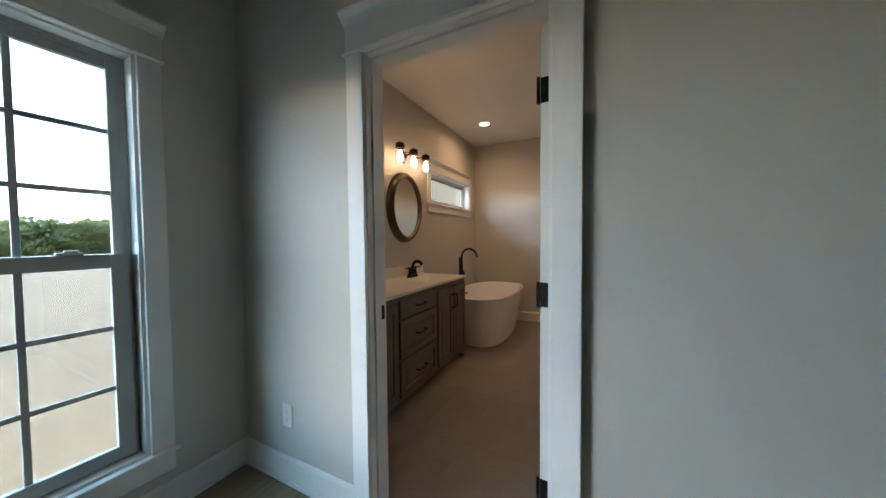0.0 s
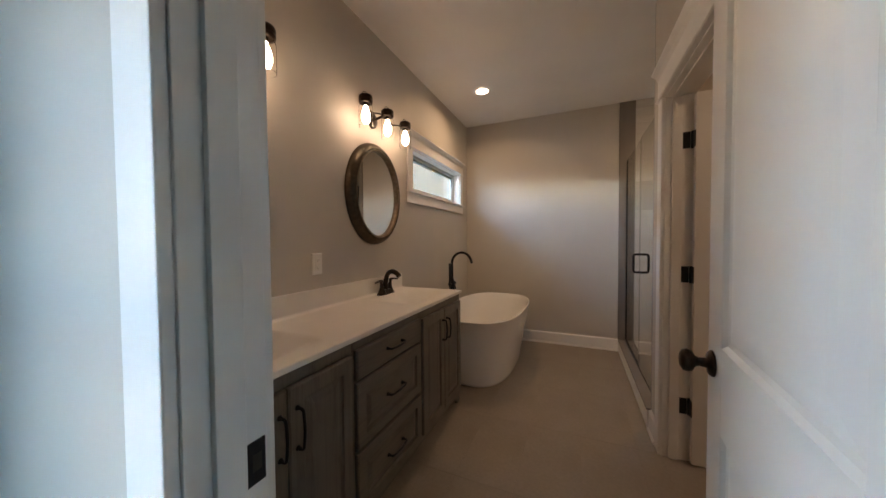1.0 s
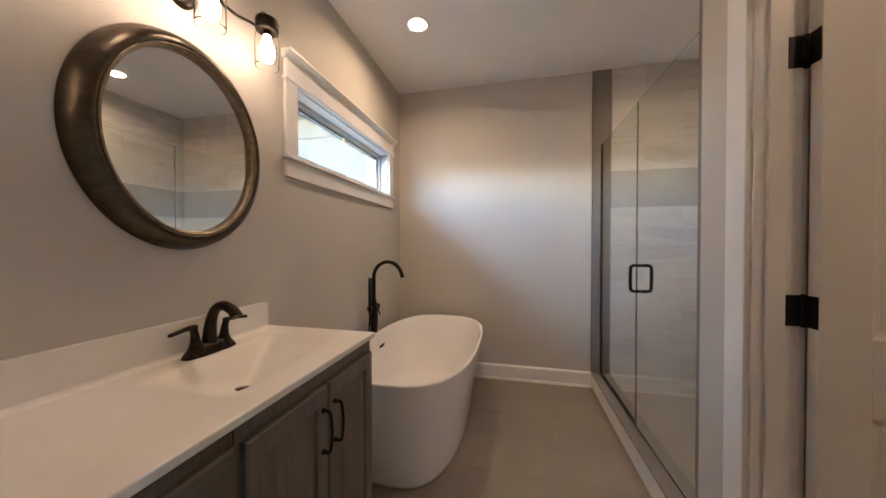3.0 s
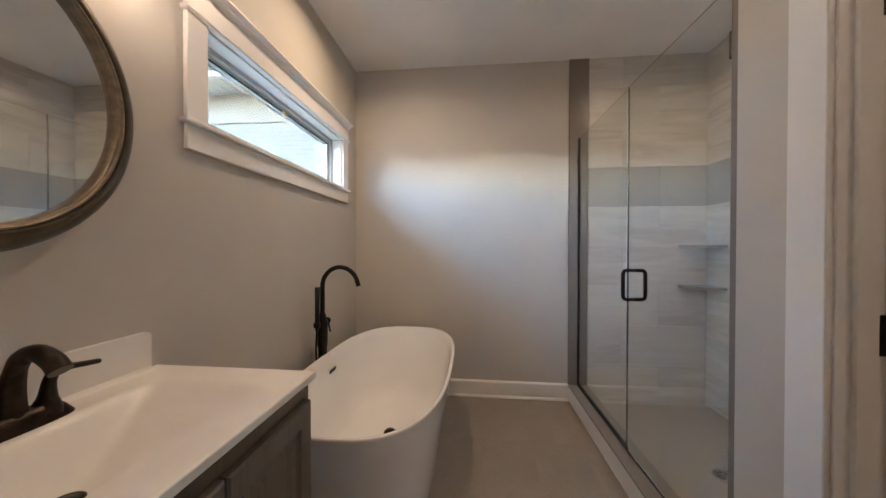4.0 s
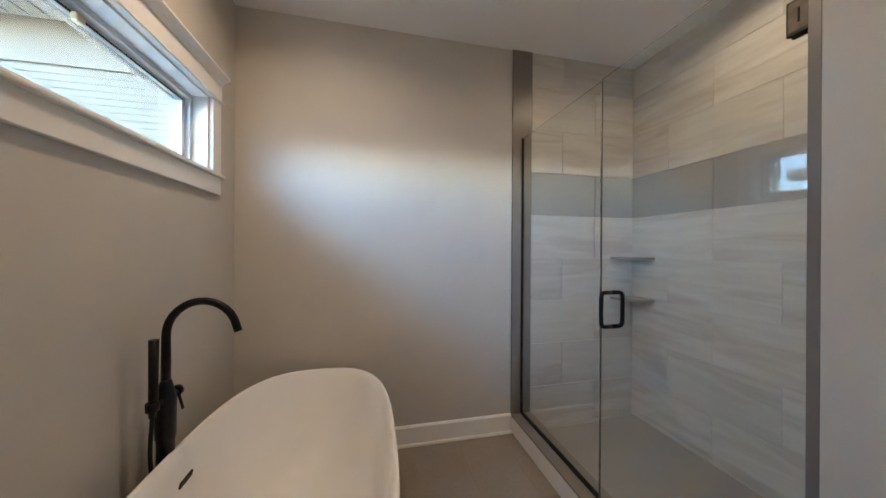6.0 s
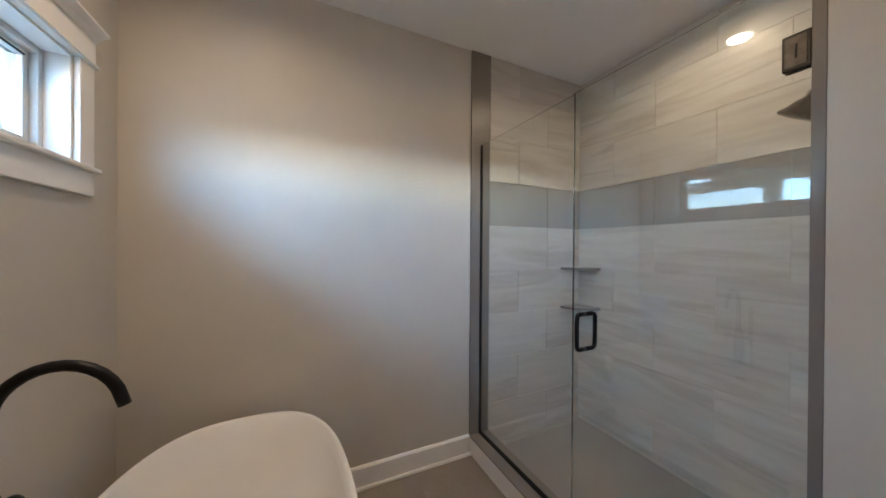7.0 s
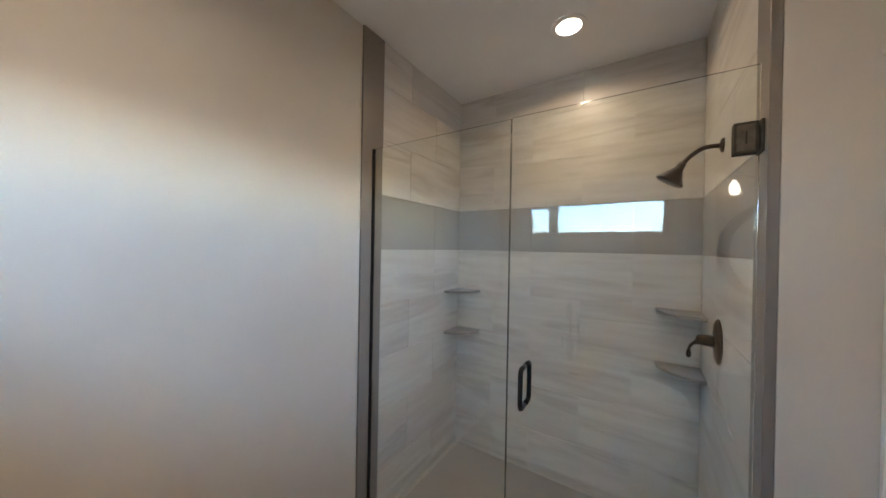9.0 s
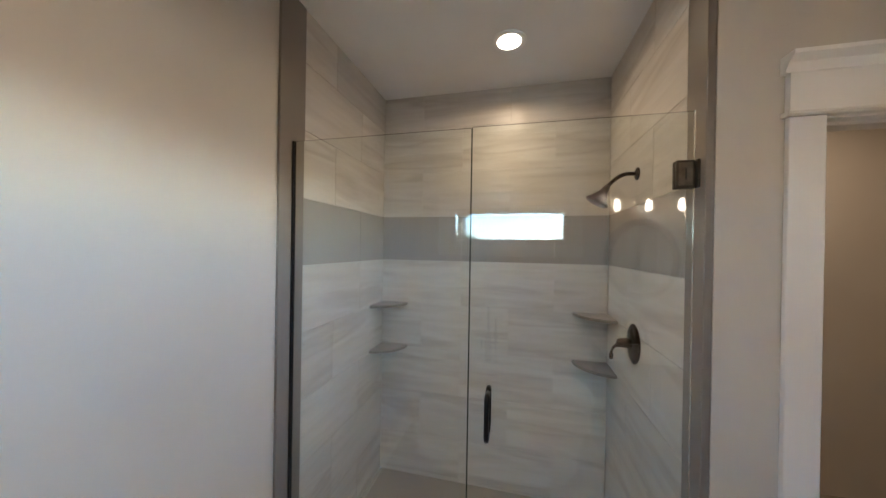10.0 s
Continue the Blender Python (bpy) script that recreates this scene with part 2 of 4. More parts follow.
def tube(bm, pts, radii, seg=12, flat=1.0):
    """A round bar along points; radii one or one a point; flat squeezes it sideways."""
    pts = [Vector(p) for p in pts]
    if not isinstance(radii, (list, tuple)):
        radii = [radii] * len(pts)
    rings, side = [], None
    for i, p in enumerate(pts):
        d = (pts[min(i + 1, len(pts) - 1)] - pts[max(i - 1, 0)]).normalized()
        if side is None:
            side = d.cross(Vector((0, 0, 1)))
            if side.length < 0.05:
                side = d.cross(Vector((0, 1, 0)))
        side = (side - d * side.dot(d)).normalized()
        up = side.cross(d)
        rings.append([bm.verts.new(p + (side * math.cos(2 * math.pi * k / seg) * flat + up * math.sin(2 * math.pi * k / seg)) * radii[i]) for k in range(seg)])
    for a, b in zip(rings, rings[1:]):
        for k in range(seg):
            f = bm.faces.new((a[k], a[(k + 1) % seg], b[(k + 1) % seg], b[k]))
            f.smooth = True
    bm.faces.new(rings[0][::-1])
    bm.faces.new(rings[-1])


def spline(pts, n=8):
    """Catmull-Rom through points."""
    P = [Vector(p) for p in pts]
    P = [2 * P[0] - P[1]] + P + [2 * P[-1] - P[-2]]
    out = []
    for i in range(1, len(P) - 2):
        for k in range(n):
            t = k / n
            a, b, c, d = P[i - 1:i + 3]
            out.append(0.5 * ((2 * b) + (c - a) * t + (2 * a - 5 * b + 4 * c - d) * t * t + (3 * b - a - 3 * c + d) * t ** 3))
    return out + [P[-2]]


def prism(bm, outline, d0, d1, axis):
    """Pushes a closed outline (two coordinates) along the third axis, from d0 to d1."""
    def at(p, d):
        return {0: (d, p[0], p[1]), 1: (p[0], d, p[1]), 2: (p[0], p[1], d)}[axis]
    a = [bm.verts.new(at(p, d0)) for p in outline]
    b = [bm.verts.new(at(p, d1)) for p in outline]
    bm.faces.new(a)
    bm.faces.new(b[::-1])
    n = len(a)
    for k in range(n):
        bm.faces.new((a[k], b[k], b[(k + 1) % n], a[(k + 1) % n]))
    bmesh.ops.recalc_face_normals(bm, faces=bm.faces)


def finish(bm, name, mat):
    bmesh.ops.recalc_face_normals(bm, faces=bm.faces)
    me = bpy.data.meshes.new(name)
    bm.to_mesh(me)
    bm.free()
    me.materials.append(mat)
    return me


def origin_of(ob):
    o = Vector((0, 0, 0))
    while ob:
        o += ob.location
        ob = ob.parent
    return o


def thing(name, at, label, category, group="", kind=""):
    ob = new(name)
    ob.location = at
    ob.empty_display_size = 0.1
    return tagged(ob, label, category, group, kind)


def part(name, bm, material, parent, label=""):
    """Links a bmesh, given in world places, as one mesh under a thing or a part."""
    o = origin_of(parent)
    bmesh.ops.translate(bm, verts=bm.verts, vec=-o)
    ob = new(name, finish(bm, name, material))
    ob.parent = parent
    return tagged(ob, label)


def solo(name, bm, material, label, category, kind="", group=""):
    return tagged(new(name, finish(bm, name, material)), label, category, group, kind)


def structure(name, bm, material, label, category):
    return solo(name, bm, material, label, category, "structure")


# ---- walls, floor, ceiling ----
WIN_B = (0.19, 1.062, 0.30, 2.06)          # bedroom window opening: y0, y1, z0, z1
WIN = (3.675, 4.885, 1.690, 2.062)         # bathroom window opening
bm = bmesh.new()
for y0, y1, z0, z1 in ((-1.9, 0.19, 0, H), (0.19, 1.062, 0, 0.30), (0.19, 1.062, 2.06, H), (1.062, 3.675, 0, H), (3.675, 4.885, 0, 1.690), (3.675, 4.885, 2.062, H), (4.885, 5.30, 0, H)):
    box(bm, XO, XL, y0, y1, z0, z1)
structure("wall_west", bm, M_wall, "greige painted outer wall with two windows", "wall")
bm = bmesh.new()
box(bm, XL, XB + 0.12, YF, YF + 0.125, 0, H)
structure("wall_north", bm, M_wall, "greige painted end wall behind the bathtub", "wall")
DJ0, DJ1, DH = -0.752, -0.008, 2.035       # bathroom door opening
bm = bmesh.new()
box(bm, XL, DJ0 - 0.02, YB, YA, 0, H)
box(bm, DJ1 + 0.02, 2.0, YB, YA, 0, H)
box(bm, DJ0 - 0.02, DJ1 + 0.02, YB, YA, DH + 0.02, H)
structure("wall_entry", bm, M_wall, "greige painted wall with the doorway between bedroom and bathroom", "wall")
CJ0, CJ1 = 2.605, 3.366                    # closet door opening along y
bm = bmesh.new()
box(bm, XR, XRB, YA, CJ0 - 0.02, 0, H)
box(bm, XR, XRB, CJ1 + 0.02, 3.624, 0, H)
box(bm, XR, XRB, CJ0 - 0.02, CJ1 + 0.02, DH + 0.02, H)
structure("wall_closet", bm, M_wall, "greige painted partition with the closet doorway", "wall")
bm = bmesh.new()
box(bm, XRB, 1.70, YN - 0.125, YN - 0.012, 0, H)
structure("wall_shower_near", bm, M_wall, "partition between closet and shower", "wall")
bm = bmesh.new()
box(bm, XB + 0.01, XB + 0.12, YN - 0.012, YF, 0, H)
structure("wall_shower_back", bm, M_wall, "wall behind the shower tiles", "wall")
bm = bmesh.new()
box(bm, 1.70, 1.82, YA, YN - 0.125, 0, H)
structure("wall_closet_back", bm, M_wall, "greige painted back wall of the closet", "wall")
# Unseen closing walls, set close so daylight bounces back to the window wall
bm = bmesh.new()
box(bm, 2.0, 2.12, -1.9, YA, 0, H)
structure("wall_bedroom_east", bm, M_wall, "unseen greige bedroom wall, set close to bounce light", "wall")
bm = bmesh.new()
box(bm, XO, 2.12, -2.02, -1.9, 0, H)
structure("wall_bedroom_south", bm, M_wall, "unseen greige bedroom wall, set close to bounce light", "wall")
bm = bmesh.new()
box(bm, XO, 2.12, -2.02, YF + 0.125, H, H + 0.15)
structure("ceiling", bm, M_ceil, "matt white painted ceiling", "ceiling")
bm = bmesh.new()
box(bm, XL, 2.0, -1.9, YB + 0.05, -0.1, 0.0)
structure("floor_bedroom", bm, M_plank, "brown wood plank bedroom floor", "floor")
bm = bmesh.new()
box(bm, XL, 1.70, YB + 0.05, YF, -0.1, -0.0009)
floor = structure("floor", bm, M_fgrout, "large taupe porcelain floor tiles with thin grout", "floor")


def baseboard(bm, axis, face, side, a0, a1, h=0.135, t=0.016):
    """A board with an eased top; axis it runs along, the wall face and the side it stands out to."""
    o = [(face, 0.0), (face + side * (t + 0.010), 0.0), (face + side * (t + 0.010), 0.008), (face + side * (t + 0.006), 0.016), (face + side * t, 0.019), (face + side * t, h - 0.012), (face + side * t * 0.55, h - 0.003), (face + side * t * 0.3, h), (face, h)]
    prism(bm, o, a0, a1, 1 if axis == "y" else 0)


def wall_board(name, axis, face, side, a0, a1, h=0.135):
    bm = bmesh.new()
    baseboard(bm, axis, face, side, a0, a1, h)
    structure(name, bm, M_trim, "white painted baseboard along the wall", "baseboard")


wall_board("baseboard", "y", XL, 1, -1.9, YB)
wall_board("baseboard", "x", YB, -1, XL + 0.016, -0.835)
wall_board("baseboard", "x", YB, -1, 0.085, 2.0)
wall_board("baseboard", "y", XL, 1, 3.50, YF)
wall_board("baseboard", "x", YF, -1, XL + 0.016, 0.128)
wall_board("baseboard", "y", XR, -1, 1.70, CJ0 - 0.092)
wall_board("baseboard", "y", XR, -1, CJ1 + 0.092, 3.624)
wall_board("baseboard", "x", YA, 1, 0.085, XR - 0.016)


# ---- window and door trim ----
def crown_profile(base, out):
    return [(0, 0), (out * 0.35, 0.0), (out * 0.45, base * 0.2), (out * 0.6, base * 0.45), (out * 0.9, base * 0.7), (out, base * 0.78), (out, base), (0, base)]


def head_trim(par, axis, face, side, a0, a1, z, board, crown_h, crown_out, over=0.018):
    """Fillet, head board and crown above an opening's side casings."""
    def lay(bm, p, s0, s1):
        prism(bm, [(face + side * u, w) for u, w in p], s0, s1, 1 if axis == "y" else 0)
    bm = bmesh.new()
    lay(bm, [(0, z), (0.024, z), (0.030, z + 0.006), (0.024, z + 0.014), (0, z + 0.014)], a0 - 0.010, a1 + 0.010)
    part("fillet", bm, M_trim, par)
    bm = bmesh.new()
    lay(bm, [(0, z + 0.014), (0.020, z + 0.014), (0.020, z + board), (0, z + board)], a0, a1)
    part("head_board", bm, M_trim, par)
    bm = bmesh.new()
    lay(bm, [(u, z + board + w) for u, w in crown_profile(crown_h, crown_out)], a0 - over, a1 + over)
    part("crown", bm, M_trim, par)


def side_casing(par, axis, face, side, a0, a1, z0, z1):
    bm = bmesh.new()
    f0, f1 = sorted((face, face + side * 0.018))
    if axis == "y":
        box(bm, f0, f1, a0, a1, z0, z1, bevel=0.003)
    else:
        box(bm, a0, a1, f0, f1, z0, z1, bevel=0.003)
    part("casing", bm, M_trim, par)


def window(name, y0, y1, z0, z1, label, cas, board, crown_h, crown_out, crown_over, vinyl):
    w = thing(name, (XL, (y0 + y1) / 2, z0), label, "window", "", "structure")
    side_casing(w, "y", XL, 1, y0 - cas, y0, z0 - 0.002, z1)
    side_casing(w, "y", XL, 1, y1, y1 + cas, z0 - 0.002, z1)
    head_trim(w, "y", XL, 1, y0 - cas, y1 + cas, z1, board, crown_h, crown_out, crown_over)
    part("window_sill", boxed(XL - 0.001, XL + 0.034, y0 - cas - 0.015, y1 + cas + 0.015, z0 - 0.020, z0 - 0.002, bevel=0.005), M_trim, w)
    part("apron", boxed(XL, XL + 0.018, y0 - cas, y1 + cas, z0 - 0.108, z0 - 0.020, bevel=0.003), M_trim, w)
    bm = bmesh.new()
    for a in ((y0, y0 + 0.012, z0, z1), (y1 - 0.012, y1, z0, z1), (y0 + 0.012, y1 - 0.012, z0, z0 + 0.010), (y0 + 0.012, y1 - 0.012, z1 - 0.010, z1)):
        box(bm, XO + 0.05, XL - 0.001, *a, bevel=0.001)
    part("jamb_lining", bm, M_trim, w)
    bm = bmesh.new()
    for a in ((y0 + 0.012, y0 + 0.035, z0 + 0.01, z1 - 0.01), (y1 - 0.035, y1 - 0.012, z0 + 0.01, z1 - 0.01), (y0 + 0.035, y1 - 0.035, z0 + 0.01, z0 + 0.035), (y0 + 0.035, y1 - 0.035, z1 - 0.035, z1 - 0.01)):
        box(bm, XO + 0.001, XO + 0.085, *a, bevel=0.003)
    part("window_frame", bm, vinyl, w, "grey vinyl window frame")
    return w


def sash(par, x0, x1, y0, y1, z0, z1, bar, cols, rows, label, muntin=0.020, bottom=None, vinyl=None):
    vinyl = vinyl or M_vinyl_backlit
    bm = bmesh.new()
    bt = bottom or bar
    box(bm, x0, x1, y0, y0 + bar, z0, z1, bevel=0.003)
    box(bm, x0, x1, y1 - bar, y1, z0, z1, bevel=0.003)
    box(bm, x0, x1, y0 + bar, y1 - bar, z0, z0 + bt, bevel=0.003)
    box(bm, x0, x1, y0 + bar, y1 - bar, z1 - bar, z1, bevel=0.003)
    s = part("sash", bm, vinyl, par, label)
    xm = (x0 + x1) / 2
    ya, yb, za, zb = y0 + bar, y1 - bar, z0 + bt, z1 - bar
    p = part("pane", boxed(xm - 0.003, xm + 0.003, ya - 0.004, yb + 0.004, za - 0.004, zb + 0.004), M_pane, s, "window glass tinted to dim the outdoors")
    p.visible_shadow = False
    for k in range(1, cols):
        yc = ya + (yb - ya) * k / cols
        part("muntin", boxed(xm - 0.008, xm + 0.008, yc - muntin / 2, yc + muntin / 2, za, zb, bevel=0.002), M_vinyl_backlit, s)
    for k in range(1, rows):
        zc = za + (zb - za) * k / rows
        part("muntin", boxed(xm - 0.0075, xm + 0.0075, ya, yb, zc - muntin / 2, zc + muntin / 2, bevel=0.002), M_vinyl_backlit, s)
    return s


def double_hung(name, y0, y1, z0, z1):
    wb = window(name, y0, y1, z0, z1, "double-hung bedroom window with grey vinyl sashes and white trim", 0.085, 0.115, 0.048, 0.05, 0.012, M_vinyl_backlit)
    sash(wb, XO + 0.05, XO + 0.08, y0 + 0.03, y1 - 0.03, 1.165, 2.025, 0.04, 3, 3, "upper sash with grey grille bars")
    s2 = sash(wb, XO + 0.082, XO + 0.112, y0 + 0.03, y1 - 0.03, 0.32, 1.205, 0.058, 3, 3, "lower sash with grey grille bars")
    bm = bmesh.new()
    box(bm, XO + 0.085, XO + 0.11, y0 + 0.64, y0 + 0.71, 1.205, 1.215, bevel=0.003)
    box(bm, XO + 0.09, XO + 0.105, y0 + 0.66, y0 + 0.70, 1.215, 1.225, bevel=0.003)
    box(bm, XO + 0.085, XO + 0.11, y0 + 0.255, y0 + 0.325, 1.205, 1.215, bevel=0.003)
    part("sash_lock", bm, M_vinyl_backlit, s2)


double_hung("window_1", *WIN_B)

wt = window("window_2", *WIN, "wide low transom window with white trim above the bathtub", 0.085, 0.100, 0.040, 0.055, 0.012, M_vinyl_lit)
s3 = sash(wt, XO + 0.03, XO + 0.065, 3.71, 4.850, 1.722, 2.03, 0.026, 1, 1, "vinyl sash in the paler, lit tone", vinyl=M_vinyl_lit)
part("trim_line", boxed(XO + 0.066, XO + 0.070, 3.735, 4.825, 2.006, 2.011), M_black, s3, "dark weather strip")
part("latch", boxed(XO + 0.066, XO + 0.085, 4.27, 4.30, 1.985, 2.012, bevel=0.004), paint("brass_latch", (0.62, 0.5, 0.3), 0.4), s3, "small tan latch")


def panel_door(name, at, w, label):
    """A two-panel door leaf in its own frame: hinge edge at x = 0, thickness to -y, base at z."""
    d = thing(name, (0, 0, 0), label, "door", "", "structure")
    t, h0, h1 = 0.035, 0.012, 2.025
    st, zs = 0.115, ((0.22, 0.775), (0.985, 1.905))
    bm = bmesh.new()
    box(bm, 0, st, -t, 0, h0, h1, bevel=0.002)
    box(bm, w - st, w, -t, 0, h0, h1, bevel=0.002)
    for z0, z1 in ((h0, zs[0][0]), (zs[0][1], zs[1][0]), (zs[1][1], h1)):
        box(bm, st, w - st, -t, 0, z0, z1)
    leaf = part("leaf", bm, M_door, d)
    for z0, z1 in zs:
        bm = bmesh.new()
        x0, x1 = st, w - st
        for s in (1, -1):
            y = -t / 2 + s * t / 2
            loops = []
            for inset, dep in ((0.0, 0.001), (0.010, 0.009), (0.022, 0.011), (0.060, 0.004), (0.075, 0.003)):
                yy = y - s * dep
                loops.append([bm.verts.new(p) for p in ((x0 + inset, yy, z0 + inset), (x1 - inset, yy, z0 + inset), (x1 - inset, yy, z1 - inset), (x0 + inset, yy, z1 - inset))])
            for a, b in zip(loops, loops[1:]):
                for k in range(4):
                    bm.faces.new((a[k], a[(k + 1) % 4], b[(k + 1) % 4], b[k]))
            bm.faces.new(loops[-1])
        part("panel", bm, M_door, leaf, "raised moulded panel")
    kx = w - 0.047
    for s in (1, -1):
        y = 0 if s > 0 else -t
        bm = bmesh.new()
        m = Matrix.Translation((kx, y, 0.925)) @ Euler((radians(-90 * s), 0, 0)).to_matrix().to_4x4()
        lathe(bm, [(0.0335, 0.0), (0.0335, 0.004), (0.028, 0.010), (0.013, 0.013), (0.011, 0.028), (0.014, 0.036), (0.026, 0.043), (0.0295, 0.053), (0.027, 0.063), (0.016, 0.069), (0.004, 0.0705)], m, 28)
        part("knob", bm, M_bronze, d, "dark bronze round door knob")
    for zc in (0.312, 1.05, 1.787):
        bm = bmesh.new()
        box(bm, -0.003, 0.0, -0.034, -0.001, zc - 0.045, zc + 0.045, bevel=0.001, seg=1)
        tube(bm, [(-0.004, 0.006, zc - 0.047), (-0.004, 0.006, zc + 0.047)], 0.0065, 10)
        part("hinge", bm, M_black, d, "black door hinge")
    part("latch_plate", boxed(w - 0.0005, w + 0.0015, -0.030, -0.005, 0.895, 0.953, bevel=0.0005, seg=1), M_black, d)
    d.matrix_world = at
    return d


def frame_set(name, label, axis, a0, a1, f0, f1, stop_at, cas0, cas1, cw=0.089):
    """Jambs, stops and casing of a doorway. a: the opening along axis; f: both wall faces."""
    par = thing(name, ((a0 + a1) / 2, (f0 + f1) / 2, 0) if axis == "x" else ((f0 + f1) / 2, (a0 + a1) / 2, 0), label, "door frame", "", "structure")
    def bx(u0, u1, v0, v1, z0, z1, b=0.0015):
        return boxed(u0, u1, v0, v1, z0, z1, bevel=b) if axis == "x" else boxed(v0, v1, u0, u1, z0, z1, bevel=b)
    part("jamb", bx(a0 - 0.019, a0, f0 - 0.001, f1 + 0.001, 0, DH + 0.019), M_trim, par)
    part("jamb", bx(a1, a1 + 0.019, f0 - 0.001, f1 + 0.001, 0, DH + 0.019), M_trim, par)
    part("head_jamb", bx(a0, a1, f0 - 0.001, f1 + 0.001, DH, DH + 0.019), M_trim, par)
    s0, s1 = stop_at
    part("door_stop", bx(a0, a0 + 0.011, s0, s1, 0, DH), M_trim, par)
    part("door_stop", bx(a1 - 0.011, a1, s0, s1, 0, DH), M_trim, par)
    part("door_stop", bx(a0 + 0.011, a1 - 0.011, s0, s1, DH - 0.011, DH), M_trim, par)
    for face, side, on in ((f0, -1, cas0), (f1, 1, cas1)):
        if not on:
            continue
        side_casing(par, axis, face, side, a0 - 0.005 - cw, a0 - 0.005, 0, DH + 0.006)
        side_casing(par, axis, face, side, a1 + 0.005, a1 + 0.005 + cw, 0, DH + 0.006)
        head_trim(par, axis, face, side, a0 - 0.005 - cw, a1 + 0.005 + cw, DH + 0.006, 0.125, 0.05, 0.05, 0.012)
    return par


def jamb_hinges(par, boxes):
    for b in boxes:
        part("hinge_leaf", boxed(*b, bevel=0.001, seg=1), M_black, par, "black hinge leaf")


ef = frame_set("door_frame_1", "white painted door casing with crown head in the entry wall", "x", DJ0, DJ1, YB, YA, (1.515, 1.555), True, True)
jamb_hinges(ef, [(DJ1 - 0.002, DJ1 + 0.001, 1.558, 1.590, z - 0.045, z + 0.045) for z in (0.312, 1.05, 1.787)])
bm = bmesh.new()
box(bm, DJ0 - 0.001, DJ0 + 0.0015, 1.560, 1.589, 0.89, 0.955, bevel=0.001, seg=1)
strike = part("strike_plate", bm, M_black, ef, "black strike plate")
part("strike_hole", boxed(DJ0 + 0.0012, DJ0 + 0.0022, 1.568, 1.582, 0.91, 0.935), M_gap, strike)
cf = frame_set("door_frame_2", "white painted door casing with crown head round the closet doorway", "y", CJ0, CJ1, XR, XRB, (0.165, 0.208), True, True, 0.086)
jamb_hinges(cf, [(0.215, 0.249, CJ1 - 0.002, CJ1 + 0.001, z - 0.045, z + 0.045) for z in (0.312, 1.05, 1.787)])
panel_door("door_1", pose(-0.026, 1.612, 0, 0, 0, 84.4) @ pose(0, 0.035, 0), 0.705, "white two-panel door standing open into the bathroom")
panel_door("door_2", pose(0.262, CJ1 - 0.006, 0, 0, 0, 0), 0.752, "white two-panel closet door standing open")

# ---- vanity ----
VF = -1.150                                # face of the cabinet frames


def pull(par, y, z, length, upright, x=VF + 0.020):
    """An arched bar pull on two round feet."""
    bm = bmesh.new()
    n, h = length / 2, 0.030
    pts = [(0.0, -n), (0.016, -n), (h - 0.004, -n + 0.006), (h, -n * 0.5), (h + 0.002, 0), (h, n * 0.5), (h - 0.004, n - 0.006), (0.016, n), (0.0, n)]
    path = spline([(x + u, y, z + v) if upright else (x + u, y + v, z) for u, v in pts], 4)
    tube(bm, path, 0.0052, 10)
    for s in (-n, n):
        c = (x, y, z + s) if upright else (x, y + s, z)
        lathe(bm, [(0.009, 0), (0.009, 0.003), (0.006, 0.006), (0.0055, 0.012)], Matrix.Translation(c) @ Euler((0, radians(90), 0)).to_matrix().to_4x4(), 14)
    return part("handle", bm, M_black, par, "black arched bar pull")


def raised_front(par, name, y0, y1, z0, z1, mat, flat=False):
    """A cabinet front: frame, sunk bevel and raised field (or a plain slab with an eased edge)."""
    bm = bmesh.new()
    x0, x1 = VF, VF + 0.020
    if flat:
        steps = ((0.0, 0.000), (0.0, 0.013), (0.006, 0.020))
    else:
        steps = ((0.0, 0.000), (0.0, 0.015), (0.005, 0.020), (0.054, 0.020), (0.058, 0.011), (0.066, 0.010), (0.092, 0.016), (0.096, 0.016))
    loops = []
    for i, d in steps:
        x = x0 + d
        loops.append([bm.verts.new(p) for p in ((x, y0 + i, z0 + i), (x, y1 - i, z0 + i), (x, y1 - i, z1 - i), (x, y0 + i, z1 - i))])
    for a, b in zip(loops, loops[1:]):
        for k in range(4):
            bm.faces.new((a[k], a[(k + 1) % 4], b[(k + 1) % 4], b[k]))
    bm.faces.new(loops[-1])
    bm.faces.new(loops[0][::-1])
    return part(name, bm, mat, par)


